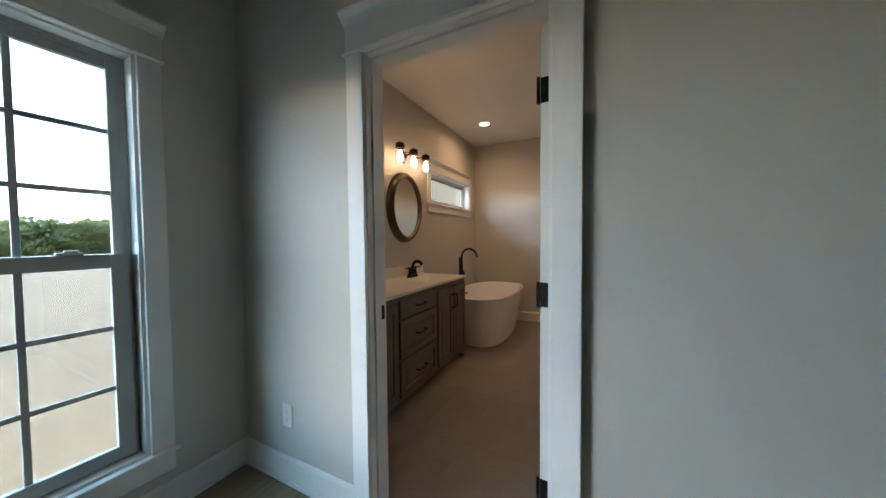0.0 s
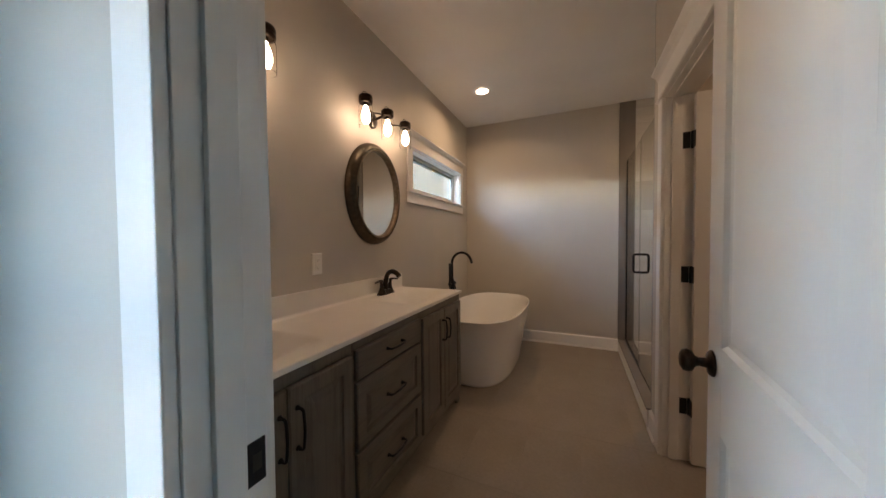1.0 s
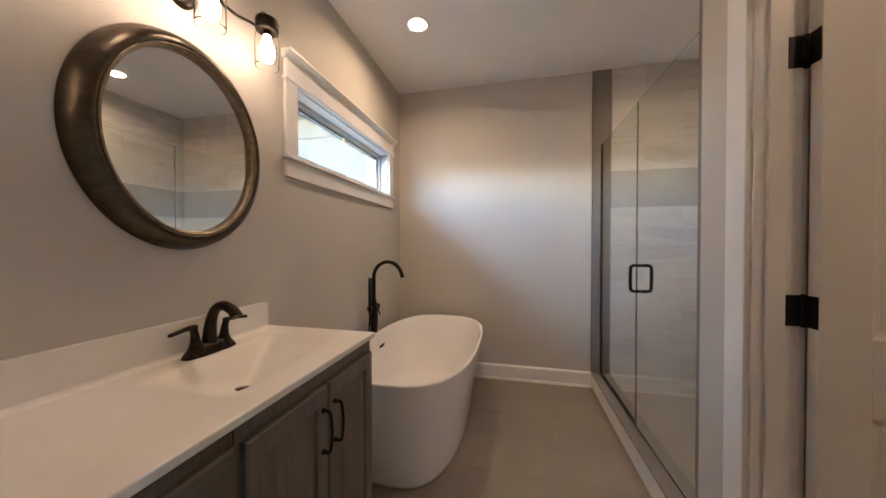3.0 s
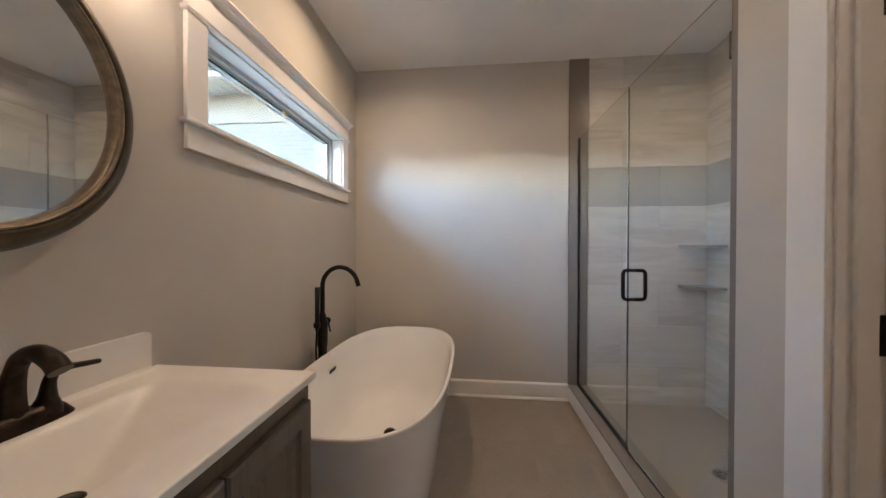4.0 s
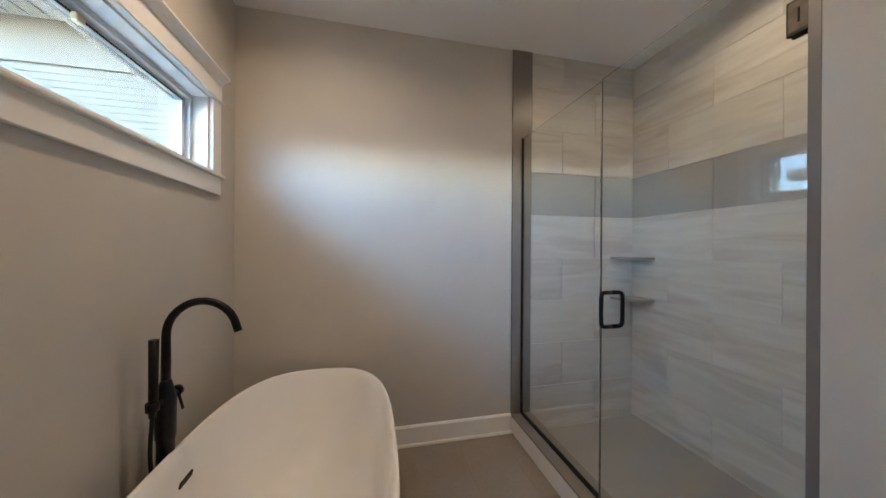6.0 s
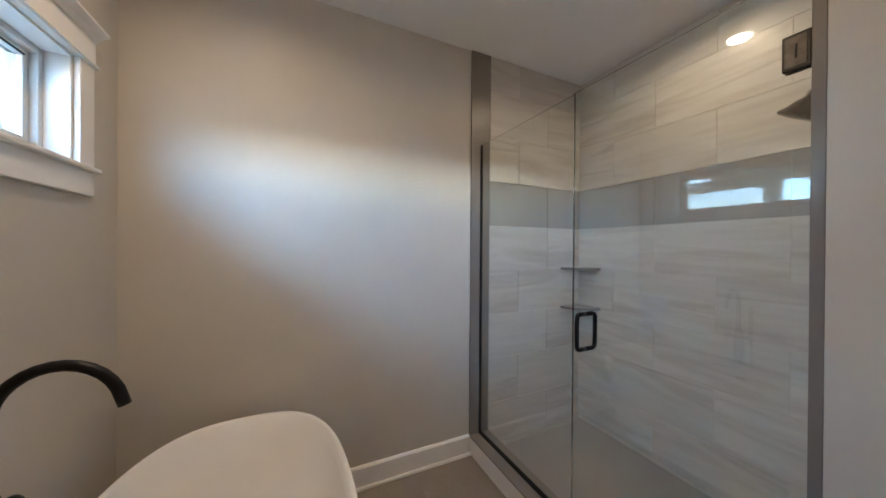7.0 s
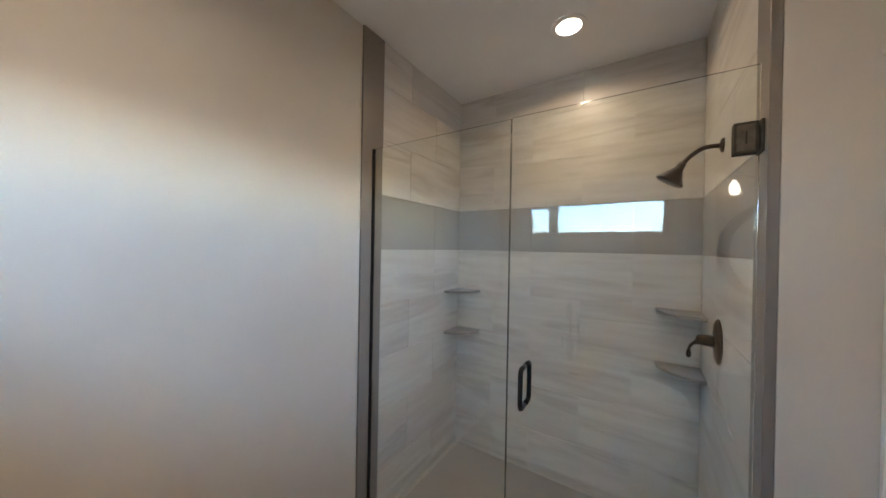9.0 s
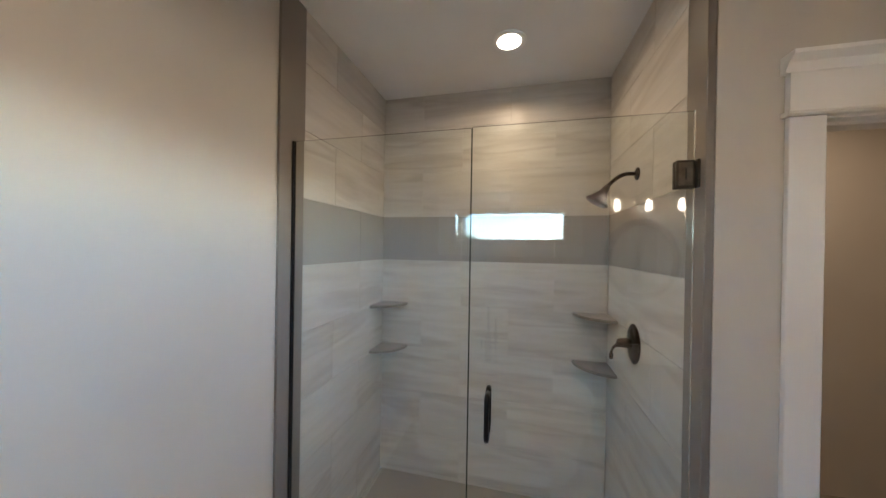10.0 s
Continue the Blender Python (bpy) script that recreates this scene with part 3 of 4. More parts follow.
def carcass(par, y0, y1, foot0, foot1):
    """Box, face frame and a bottom rail with a bracket foot at an open end."""
    bm = bmesh.new()
    box(bm, XL + 0.003, VF - 0.019, y0 + 0.019, y1 - 0.019, 0.10, 0.70)
    box(bm, XL + 0.003, VF - 0.019, y0 + 0.001, y0 + 0.019, 0.10, 0.838)
    box(bm, XL + 0.003, VF - 0.019, y1 - 0.019, y1 - 0.001, 0.10, 0.838)
    part("body", bm, M_vanity, par)
    bm = bmesh.new()
    box(bm, VF - 0.019, VF, y0 + 0.001, y1 - 0.001, 0.795, 0.838, bevel=0.001, seg=1)
    box(bm, VF - 0.019, VF, y0 + 0.001, y0 + 0.022, 0.10, 0.795, bevel=0.001, seg=1)
    box(bm, VF - 0.019, VF, y1 - 0.022, y1 - 0.001, 0.10, 0.795, bevel=0.001, seg=1)
    box(bm, VF - 0.019, VF - 0.004, y0 + 0.022, y1 - 0.022, 0.10, 0.795)
    part("face_frame", bm, M_vanity, par)
    bm = bmesh.new()
    o = [(y0 + 0.001, 0.10), (y0 + 0.001, 0.0 if foot0 else 0.055)]
    if foot0:
        o += [(y0 + 0.045, 0.0), (y0 + 0.052, 0.018), (y0 + 0.075, 0.043), (y0 + 0.105, 0.055)]
    if foot1:
        o += [(y1 - 0.105, 0.055), (y1 - 0.075, 0.043), (y1 - 0.052, 0.018), (y1 - 0.045, 0.0), (y1 - 0.001, 0.0)]
    else:
        o += [(y1 - 0.001, 0.055)]
    o += [(y1 - 0.001, 0.10)]
    prism(bm, o, VF - 0.019, VF, 0)
    part("bottom_rail", bm, M_vanity_h, par)
    part("toe_board", boxed(VF - 0.10, VF - 0.085, y0 + 0.002, y1 - 0.002, 0.0, 0.10), M_vanity_h, par)
    for f, a, b in ((foot0, y0 + 0.001, y0 + 0.019), (foot1, y1 - 0.019, y1 - 0.001)):
        if f:
            part("foot", boxed(XL + 0.01, VF - 0.0195, a, b, 0.0, 0.0995), M_vanity, par)


def sink_cabinet(y0, y1, foot0, foot1, label):
    c = thing("sink_cabinet", (-1.40, (y0 + y1) / 2, 0), label, "vanity cabinet", "vanity cabinets")
    carcass(c, y0, y1, foot0, foot1)
    yc = (y0 + y1) / 2
    for a, b, hy in ((y0 + 0.018, yc - 0.003, yc - 0.032), (yc + 0.003, y1 - 0.018, yc + 0.032)):
        d = raised_front(c, "door", a, b, 0.105, 0.792, M_vanity)
        pull(d, hy, 0.655, 0.130, True)
    return c


def drawer_cabinet(y0, y1):
    c = thing("drawer_cabinet", (-1.40, (y0 + y1) / 2, 0), "grey-brown stained cabinet with three drawers and black pulls", "vanity cabinet", "vanity cabinets")
    carcass(c, y0, y1, False, False)
    for z0, z1, flat in ((0.677, 0.803, True), (0.383, 0.664, False), (0.095, 0.370, False)):
        d = raised_front(c, "drawer", y0 + 0.010, y1 - 0.010, z0, z1, M_vanity_h, flat)
        pull(d, (y0 + y1) / 2, (z0 + z1) / 2 + 0.004, 0.130, False)
    return c


sink_cabinet(1.625, 2.256, True, False, "grey-brown stained sink cabinet with two raised-panel doors beside the entry")
drawer_cabinet(2.256, 2.832)
sink_cabinet(2.832, 3.490, False, True, "grey-brown stained sink cabinet with two raised-panel doors beside the bathtub")


def basin_depth(u, v):
    """Depth of a moulded basin at u, v in -1..1: sloped ends, steep back, deepest behind the middle."""
    def eased(q, e):
        return q * q / (2 * e) if q < e else q - e / 2
    planes = (eased(max(0.0, 1 - abs(u)), 0.10) * 1.06, eased(max(0.0, 1 + v), 0.14) * 1.75, eased(max(0.0, 1 - v), 0.95) * 1.35)
    k = 11.0
    d = -math.log(sum(math.exp(-k * p) for p in planes) + math.exp(-k)) / k
    return 0.124 * max(0.0, d) if min(planes) > 0 else 0.0


def countertop(y0, y1, basins):
    top = thing("countertop", (-1.39, (y0 + y1) / 2, 0.845), "cream cultured marble countertop with two moulded basins", "countertop")
    bm = bmesh.new()
    x0, x1, z = XL + 0.002, -1.131, 0.865
    nx, ny = 84, 300
    ch = 0.004
    xs = [x0 + (x1 - ch - x0) * i / nx for i in range(nx + 1)]
    ys = [y0 + ch + (y1 - y0 - 2 * ch) * j / ny for j in range(ny + 1)]
    BX0, BX1 = -1.562, -1.165
    grid = []
    for x in xs:
        row = []
        for y in ys:
            d = 0.0
            for c in basins:
                u, v = (y - c) / 0.268, (x - (BX0 + BX1) / 2) / ((BX1 - BX0) / 2)
                if abs(u) < 1 and abs(v) < 1:
                    d = basin_depth(u, v)
            row.append(bm.verts.new((x, y, z - d)))
        grid.append(row)
    for i in range(nx):
        for j in range(ny):
            f = bm.faces.new((grid[i][j], grid[i + 1][j], grid[i + 1][j + 1], grid[i][j + 1]))
            f.smooth = True
    part("slab", bm, M_counter, top)
    bm = bmesh.new()
    prism(bm, [(x1 - ch, z), (x1 - 0.001, z - 0.0015), (x1, z - ch), (x1, z - 0.020), (x1 - 0.003, z - 0.023), (x1 - 0.03, z - 0.023), (x1 - 0.03, z - 0.002), (x1 - ch - 0.0005, z - 0.0012)], y0, y1, 1)
    box(bm, x0, x1 - 0.03, y1 - 0.03, y1, z - 0.023, z - 0.0012, bevel=0.001, seg=1)
    box(bm, x0, x1 - 0.03, y0, y0 + 0.03, z - 0.023, z - 0.0012, bevel=0.001, seg=1)
    part("edge", bm, M_counter, top)
    bm = bmesh.new()
    prism(bm, [(y0, z - 0.001), (y1 - 0.038, z - 0.001), (y1 - 0.038, z + 0.105), (y1 - 0.042, z + 0.113), (y1 - 0.05, z + 0.116), (y0, z + 0.116)], XL + 0.0015, XL + 0.021, 0)
    part("backsplash", bm, M_counter, top)
    bm = bmesh.new()
    prism(bm, [(XL + 0.021, z - 0.001), (XL + 0.037, z - 0.001), (XL + 0.027, z + 0.004), (XL + 0.021, z + 0.012)], y0, y1 - 0.038, 1)
    part("cove", bm, M_counter, top)
    for c in basins:
        bm = bmesh.new()
        zc = z - basin_depth(-0.13, -0.27)
        lathe(bm, [(0.030, -0.002), (0.031, 0.002), (0.026, 0.004), (0.018, 0.003), (0.017, 0.006), (0.004, 0.008)], Matrix.Translation((-1.418, c - 0.035, zc)), 24)
        part("drain", bm, M_bronze, top, "dark bronze sink drain")
    return top


B1, B2 = 1.935, 3.145
countertop(1.610, 3.501, (B1, B2))


def faucet(y):
    """Centreset faucet: a long flared foot, an arched flat spout and two lever handles."""
    f = thing("faucet", (-1.585, y, 0.865), "dark bronze two-handle faucet with arched spout on the countertop", "faucet", "faucets")
    X, Z = -1.585, 0.865
    bm = bmesh.new()
    rings = []
    for k, (a, b, h) in enumerate(((0.092, 0.029, 0.0), (0.092, 0.029, 0.004), (0.085, 0.026, 0.014), (0.076, 0.022, 0.026), (0.062, 0.016, 0.036))):
        ring = []
        for i in range(36):
            t = 2 * math.pi * i / 36
            cx, cy = math.cos(t), math.sin(t)
            e = 2 / 3.2
            ring.append(bm.verts.new((X + b * math.copysign(abs(cy) ** e, cy), y + a * math.copysign(abs(cx) ** e, cx), Z + h)))
        rings.append(ring)
    for a, b in zip(rings, rings[1:]):
        for k in range(36):
            g = bm.faces.new((a[k], a[(k + 1) % 36], b[(k + 1) % 36], b[k]))
            g.smooth = True
    bm.faces.new(rings[0][::-1])
    bm.faces.new(rings[-1])
    part("base", bm, M_bronze, f)
    bm = bmesh.new()
    pts = spline([(X - 0.002, y, Z + 0.01), (X - 0.004, y, Z + 0.05), (X + 0.002, y, Z + 0.102), (X + 0.022, y, Z + 0.149), (X + 0.058, y, Z + 0.164), (X + 0.094, y, Z + 0.150), (X + 0.114, y, Z + 0.129)], 6)
    n = len(pts)
    tube(bm, pts, [0.025 - 0.011 * min(1, i / (n * 0.40)) + 0.004 * (i / n) for i in range(n)], 16, 1.05)
    part("spout", bm, M_bronze, f)
    for s in (-1, 1):
        bm = bmesh.new()
        yy = y + s * 0.052
        tube(bm, spline([(X, yy - s * 0.004, Z + 0.012), (X, yy, Z + 0.046), (X, yy + s * 0.003, Z + 0.078), (X + 0.001, yy + s * 0.010, Z + 0.098)], 5), [0.028, 0.027, 0.025, 0.022, 0.019, 0.016, 0.0145, 0.0135, 0.0125, 0.012, 0.0115, 0.011, 0.011, 0.0105, 0.010, 0.009], 14)
        tube(bm, spline([(X + 0.001, yy + s * 0.000, Z + 0.098), (X + 0.004, yy + s * 0.03, Z + 0.101), (X + 0.008, yy + s * 0.065, Z + 0.097), (X + 0.010, yy + s * 0.088, Z + 0.094)], 4), [0.010, 0.0095, 0.009, 0.0085, 0.008, 0.0075, 0.007, 0.007, 0.0068, 0.0066, 0.0065, 0.0065, 0.0055], 12)
        part("handle", bm, M_bronze, f)
    return f


fa = faucet(B2)
copy_thing(fa, Matrix.Translation((-1.585, B1, 0.865)))


def oval_mirror(y, z):
    m = thing("mirror", (XL, y, z), "oval wall mirror in a dark bronze frame above the vanity", "mirror", "mirrors")
    A, B = 0.302, 0.358
    def ring(bm, prof, seg=96):
        loops = []
        for inset, d in prof:
            loops.append([bm.verts.new((XL + d, y + (A - inset) * math.cos(2 * math.pi * k / seg), z + (B - inset) * math.sin(2 * math.pi * k / seg))) for k in range(seg)])
        for a, b in zip(loops, loops[1:]):
            for k in range(seg):
                f = bm.faces.new((a[k], a[(k + 1) % seg], b[(k + 1) % seg], b[k]))
                f.smooth = True
        return loops
    bm = bmesh.new()
    ring(bm, [(0.0, 0.001), (0.0, 0.010), (0.003, 0.021), (0.010, 0.036), (0.020, 0.048), (0.031, 0.057), (0.041, 0.061), (0.047, 0.060), (0.049, 0.056)])
    part("frame", bm, M_frame, m)
    bm = bmesh.new()
    ring(bm, [(0.049, 0.054), (0.050, 0.059), (0.053, 0.061), (0.056, 0.058), (0.057, 0.055), (0.059, 0.056), (0.062, 0.052), (0.063, 0.034)])
    part("inner_rim", bm, M_gold, m, "worn bronze inner bead")
    bm = bmesh.new()
    loops = ring(bm, [(0.056, 0.002), (0.056, 0.036)])
    bm.faces.new(loops[1])
    ob = part("mirror_glass", bm, M_mirror, m)
    for p in ob.data.polygons:
        p.use_smooth = False
    return m


mi = oval_mirror(3.112, 1.580)
copy_thing(mi, Matrix.Translation((XL, 1.950, 1.580)))


def vanity_light(y):
    """A bar of three jar lamps on an oval back plate."""
    v = thing("vanity_light", (XL, y, 2.09), "dark bronze wall light with three clear glass jars", "wall light", "vanity lights")
    x = -1.530
    bm = bmesh.new()
    lathe(bm, [(0.058, 0.0), (0.058, 0.008), (0.050, 0.018), (0.030, 0.026), (0.008, 0.030)], Matrix.Translation((XL, y, 2.105)) @ Euler((0, radians(90), 0)).to_matrix().to_4x4() @ Matrix.Diagonal((1.0, 0.85, 1, 1)), 32)
    part("back_plate", bm, M_bronze, v)
    bm = bmesh.new()
    tube(bm, [(XL + 0.02, y, 2.105), (XL + 0.085, y, 2.12)], 0.009, 12)
    path = []
    for k in range(41):
        t = k / 40
        path.append((XL + 0.085, y - 0.24 + 0.48 * t, 2.120 + 0.012 * math.cos(4 * math.pi * t)))
    tube(bm, path, 0.0055, 10)
    part("arm", bm, M_bronze, v)
    for k in (-1, 0, 1):
        yy = y + 0.24 * k
        bm = bmesh.new()
        lathe(bm, [(0.005, 2.166), (0.016, 2.164), (0.020, 2.156), (0.040, 2.153), (0.043, 2.146), (0.043, 2.128), (0.041, 2.124), (0.043, 2.120), (0.042, 2.108), (0.030, 2.107)], Matrix.Translation((x, yy, 0)), 32)
        tube(bm, [(XL + 0.085, yy, 2.132), (x, yy, 2.150)], 0.006, 8)
        cap = part("cap", bm, M_bronze, v)
        bm = bmesh.new()
        tube(bm, spline([(x, yy - 0.043, 2.118), (x, yy - 0.046, 2.140), (x, yy - 0.020, 2.172), (x, yy, 2.176), (x, yy + 0.020, 2.172), (x, yy + 0.046, 2.140), (x, yy + 0.043, 2.118)], 5), 0.0018, 6)
        part("wire_bail", bm, M_bronze, cap)
        bm = bmesh.new()
        lathe(bm, [(0.016, 2.108), (0.016, 2.094), (0.013, 2.090)], Matrix.Translation((x, yy, 0)), 18)
        part("socket", bm, M_bronze, cap)
        bm = bmesh.new()
        lathe(bm, [(0.034, 2.106), (0.035, 2.098), (0.0425, 2.086), (0.044, 2.076), (0.044, 1.966), (0.0435, 1.962), (0.0425, 1.962), (0.0420, 1.967), (0.0425, 2.075), (0.041, 2.084), (0.0335, 2.096), (0.0325, 2.106)], Matrix.Translation((x, yy, 0)), 32, closed=True)
        j = part("jar", bm, M_jar, v, "clear glass jar shade")
        j.visible_shadow = False
        bm = bmesh.new()
        lathe(bm, [(0.013, 2.092), (0.015, 2.076), (0.023, 2.056), (0.0285, 2.030), (0.0285, 2.010), (0.021, 1.991), (0.009, 1.982), (0.002, 1.981)], Matrix.Translation((x, yy, 0)), 24)
        b = part("bulb", bm, M_bulb, v, "glowing warm bulb")
        b.visible_shadow = False
        la = new("bulb_light", bpy.data.lights.new("bulb_light", "POINT"))
        la.data.energy, la.data.color, la.data.shadow_soft_size = BULB_W, WARM, 0.026
        la.location = (x, yy, 2.020)
    return v


vanity_light(3.108)
vanity_light(1.950)


def outlet(name, m, label):
    o = thing(name, (0, 0, 0), label, "outlet")
    bm = bmesh.new()
    lo = []
    for i, d in ((0.0, 0.0), (0.0, 0.002), (0.003, 0.005), (0.006, 0.0055)):
        lo.append([bm.verts.new(p) for p in ((-0.037 + i, d, -0.060 + i), (0.037 - i, d, -0.060 + i), (0.037 - i, d, 0.060 - i), (-0.037 + i, d, 0.060 - i))])
    for a, b in zip(lo, lo[1:]):
        for k in range(4):
            bm.faces.new((a[k], a[(k + 1) % 4], b[(k + 1) % 4], b[k]))
    bm.faces.new(lo[-1])
    part("plate", bm, M_plastic, o)
    f = part("receptacle", boxed(-0.017, 0.017, 0.0055, 0.0075, -0.034, 0.034, bevel=0.0008, seg=1), M_plastic, o)
    for zc in (-0.020, 0.020):
        for xx, w, h in ((-0.007, 0.0022, 0.009), (0.007, 0.0022, 0.007)):
            part("slot", boxed(xx - w / 2, xx + w / 2, 0.0074, 0.0079, zc + 0.004 - h / 2, zc + 0.004 + h / 2), M_outslot, f)
        part("slot", boxed(-0.0025, 0.0025, 0.0074, 0.0079, zc - 0.008, zc - 0.003), M_outslot, f)
    for zc in (-0.048, 0.048):
        bm = bmesh.new()
        lathe(bm, [(0.003, 0.0), (0.003, 0.0008), (0.001, 0.001)], pose(0, 0.0055, zc, -90), 10)
        part("screw", bm, M_plastic, o)
    o.matrix_world = m
    return o


outlet("outlet", pose(XL, 2.577, 1.120, 0, 0, -90), "ivory wall outlet above the vanity backsplash")
outlet("outlet", pose(-1.304, YB, 0.348, 0, 0, 180), "white wall outlet low on the bedroom wall")

# ---- bathtub and filler ----


def bathtub():
    t = thing("bathtub", (-1.163, 4.355, 0), "white freestanding acrylic bathtub with flared rounded sides", "bathtub")
    cx, cy = -1.163, 4.355
    seg = 96
    def loop(bm, a, b, z, e):
        vs = []
        for k in range(seg):
            u = 2 * math.pi * k / seg
            c, s = math.cos(u), math.sin(u)
            x = a * math.copysign(abs(c) ** (2 / e), c)
            y = b * math.copysign(abs(s) ** (2 / e), s)
            vs.append(bm.verts.new((cx + x, cy + y, z)))
        return vs
    def skin(bm, loops):
        for p, q in zip(loops, loops[1:]):
            for k in range(seg):
                f = bm.faces.new((p[k], p[(k + 1) % seg], q[(k + 1) % seg], q[k]))
                f.smooth = True
    A, B, Z, E = 0.395, 0.745, 0.585, 2.9
    bm = bmesh.new()
    outer = [loop(bm, 0.285, 0.615, 0.002, 2.7), loop(bm, 0.298, 0.628, 0.006, 2.7), loop(bm, 0.303, 0.634, 0.03, 2.7), loop(bm, 0.318, 0.655, 0.15, 2.75), loop(bm, 0.345, 0.688, 0.32, 2.8), loop(bm, 0.375, 0.722, 0.47, 2.85), loop(bm, A - 0.003, B - 0.003, Z - 0.014, E), loop(bm, A, B, Z - 0.007, E), loop(bm, A - 0.003, B - 0.003, Z - 0.001, E)]
    inner = [loop(bm, A - 0.008, B - 0.008, Z, E), loop(bm, A - 0.015, B - 0.015, Z - 0.002, E), loop(bm, A - 0.021, B - 0.022, Z - 0.010, E), loop(bm, A - 0.030, B - 0.040, Z - 0.05, E), loop(bm, A - 0.050, B - 0.105, 0.36, 2.9), loop(bm, A - 0.070, B - 0.165, 0.22, 2.9), loop(bm, A - 0.090, B - 0.205, 0.155, 2.9), loop(bm, A - 0.125, B - 0.25, 0.125, 2.8), loop(bm, A - 0.19, B - 0.36, 0.118, 2.6), loop(bm, 0.05, 0.06, 0.113, 2.2)]
    skin(bm, outer + inner)
    bm.faces.new(inner[-1])
    bm.faces.new(outer[0][::-1])
    part("shell", bm, M_acrylic, t)
    bm = bmesh.new()
    lathe(bm, [(0.036, 0.114), (0.037, 0.120), (0.030, 0.122), (0.027, 0.121), (0.026, 0.130), (0.020, 0.134), (0.003, 0.135)], Matrix.Translation((-1.155, 4.425, 0)), 28)
    part("drain", bm, M_bronze, t, "dark drain stopper")
    bm = bmesh.new()
    m = Matrix.Translation((-1.495, 4.375, 0.502)) @ Euler((0, radians(11), 0)).to_matrix().to_4x4()
    box(bm, 0, 0.008, -0.036, 0.036, -0.011, 0.011, bevel=0.003)
    bmesh.ops.transform(bm, matrix=m, verts=bm.verts)
    ov = part("overflow", bm, M_bronze, t, "slotted overflow plate")
    bm = bmesh.new()
    box(bm, 0.0075, 0.0086, -0.028, 0.028, -0.006, 0.006)
    bmesh.ops.transform(bm, matrix=m, verts=bm.verts)
    part("overflow_slot", bm, M_gap, ov)
    return t


bathtub()


def tub_filler():
    x, y = -1.575, 4.415
    f = thing("tub_filler", (x, y, 0), "matt black floor-standing tub filler with gooseneck and hand shower", "tub filler")
    bm = bmesh.new()
    lathe(bm, [(0.055, 0.0), (0.055, 0.008), (0.050, 0.013), (0.030, 0.016)], Matrix.Translation((x, y, 0)), 28)
    part("floor_flange", bm, M_black, f)
    bm = bmesh.new()
    lathe(bm, [(0.026, 0.012), (0.026, 0.62), (0.030, 0.64), (0.031, 0.77), (0.027, 0.79), (0.018, 0.83), (0.014, 0.84)], Matrix.Translation((x, y, 0)), 24)
    part("column", bm, M_black, f)
    bm = bmesh.new()
    R = 0.115
    pts = [(x, y, 0.83), (x, y, 0.92), (x, y, 0.995)]
    for k in range(1, 15):
        a = math.pi * k / 14 * 0.93
        pts.append((x + R - R * math.cos(a), y - 0.012 * k / 14, 0.995 + R * math.sin(a) * 1.05))
    e = Vector(pts[-1])
    pts.append(e + (e - Vector(pts[-2])).normalized() * 0.02)
    tube(bm, pts, [0.0145] * 2 + [0.0135] * (len(pts) - 2), 16)
    part("spout", bm, M_black, f)
    bm = bmesh.new()
    tube(bm, [(x, y - 0.06, 0.772), (x, y + 0.062, 0.772)], 0.011, 12)
    tube(bm, [(x, y + 0.055, 0.772), (x, y + 0.072, 0.772)], 0.020, 16)
    tube(bm, [(x + 0.002, y + 0.064, 0.772), (x + 0.018, y + 0.068, 0.70)], 0.005, 8)
    part("mixer_handle", bm, M_black, f)
    bm = bmesh.new()
    tube(bm, [(x, y - 0.068, 0.762), (x, y - 0.068, 0.79)], 0.019, 16)
    part("holder", bm, M_black, f)
    bm = bmesh.new()
    tube(bm, [(x, y - 0.068, 0.74), (x + 0.002, y - 0.068, 0.80), (x + 0.003, y - 0.068, 1.0)], [0.010, 0.013, 0.014], 14)
    part("hand_shower", bm, M_black, f)
    bm = bmesh.new()
    tube(bm, spline([(x, y - 0.068, 0.745), (x - 0.004, y - 0.070, 0.60), (x + 0.004, y - 0.052, 0.42), (x + 0.004, y - 0.040, 0.24), (x, y - 0.030, 0.15), (x, y - 0.018, 0.20)], 8), 0.0065, 8)
    part("hose", bm, M_black, f)
    return f


tub_filler()


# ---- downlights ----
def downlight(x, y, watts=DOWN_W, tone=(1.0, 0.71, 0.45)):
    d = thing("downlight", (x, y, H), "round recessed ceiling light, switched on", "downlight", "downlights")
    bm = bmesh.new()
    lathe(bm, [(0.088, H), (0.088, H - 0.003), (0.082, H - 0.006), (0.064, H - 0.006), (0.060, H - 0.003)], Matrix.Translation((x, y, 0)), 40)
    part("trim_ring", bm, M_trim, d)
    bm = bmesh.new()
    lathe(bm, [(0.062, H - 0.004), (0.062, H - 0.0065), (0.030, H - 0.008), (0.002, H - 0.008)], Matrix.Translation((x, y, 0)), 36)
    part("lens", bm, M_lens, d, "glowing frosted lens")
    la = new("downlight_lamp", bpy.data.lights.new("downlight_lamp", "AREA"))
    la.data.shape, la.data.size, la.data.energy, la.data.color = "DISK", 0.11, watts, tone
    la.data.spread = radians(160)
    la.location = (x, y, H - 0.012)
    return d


downlight(-1.188, 4.290)
downlight(0.678, 4.262, 0.090)
# Closet downlight: unseen fixture, added to brighten the closet interior
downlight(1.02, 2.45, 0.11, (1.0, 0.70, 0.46))

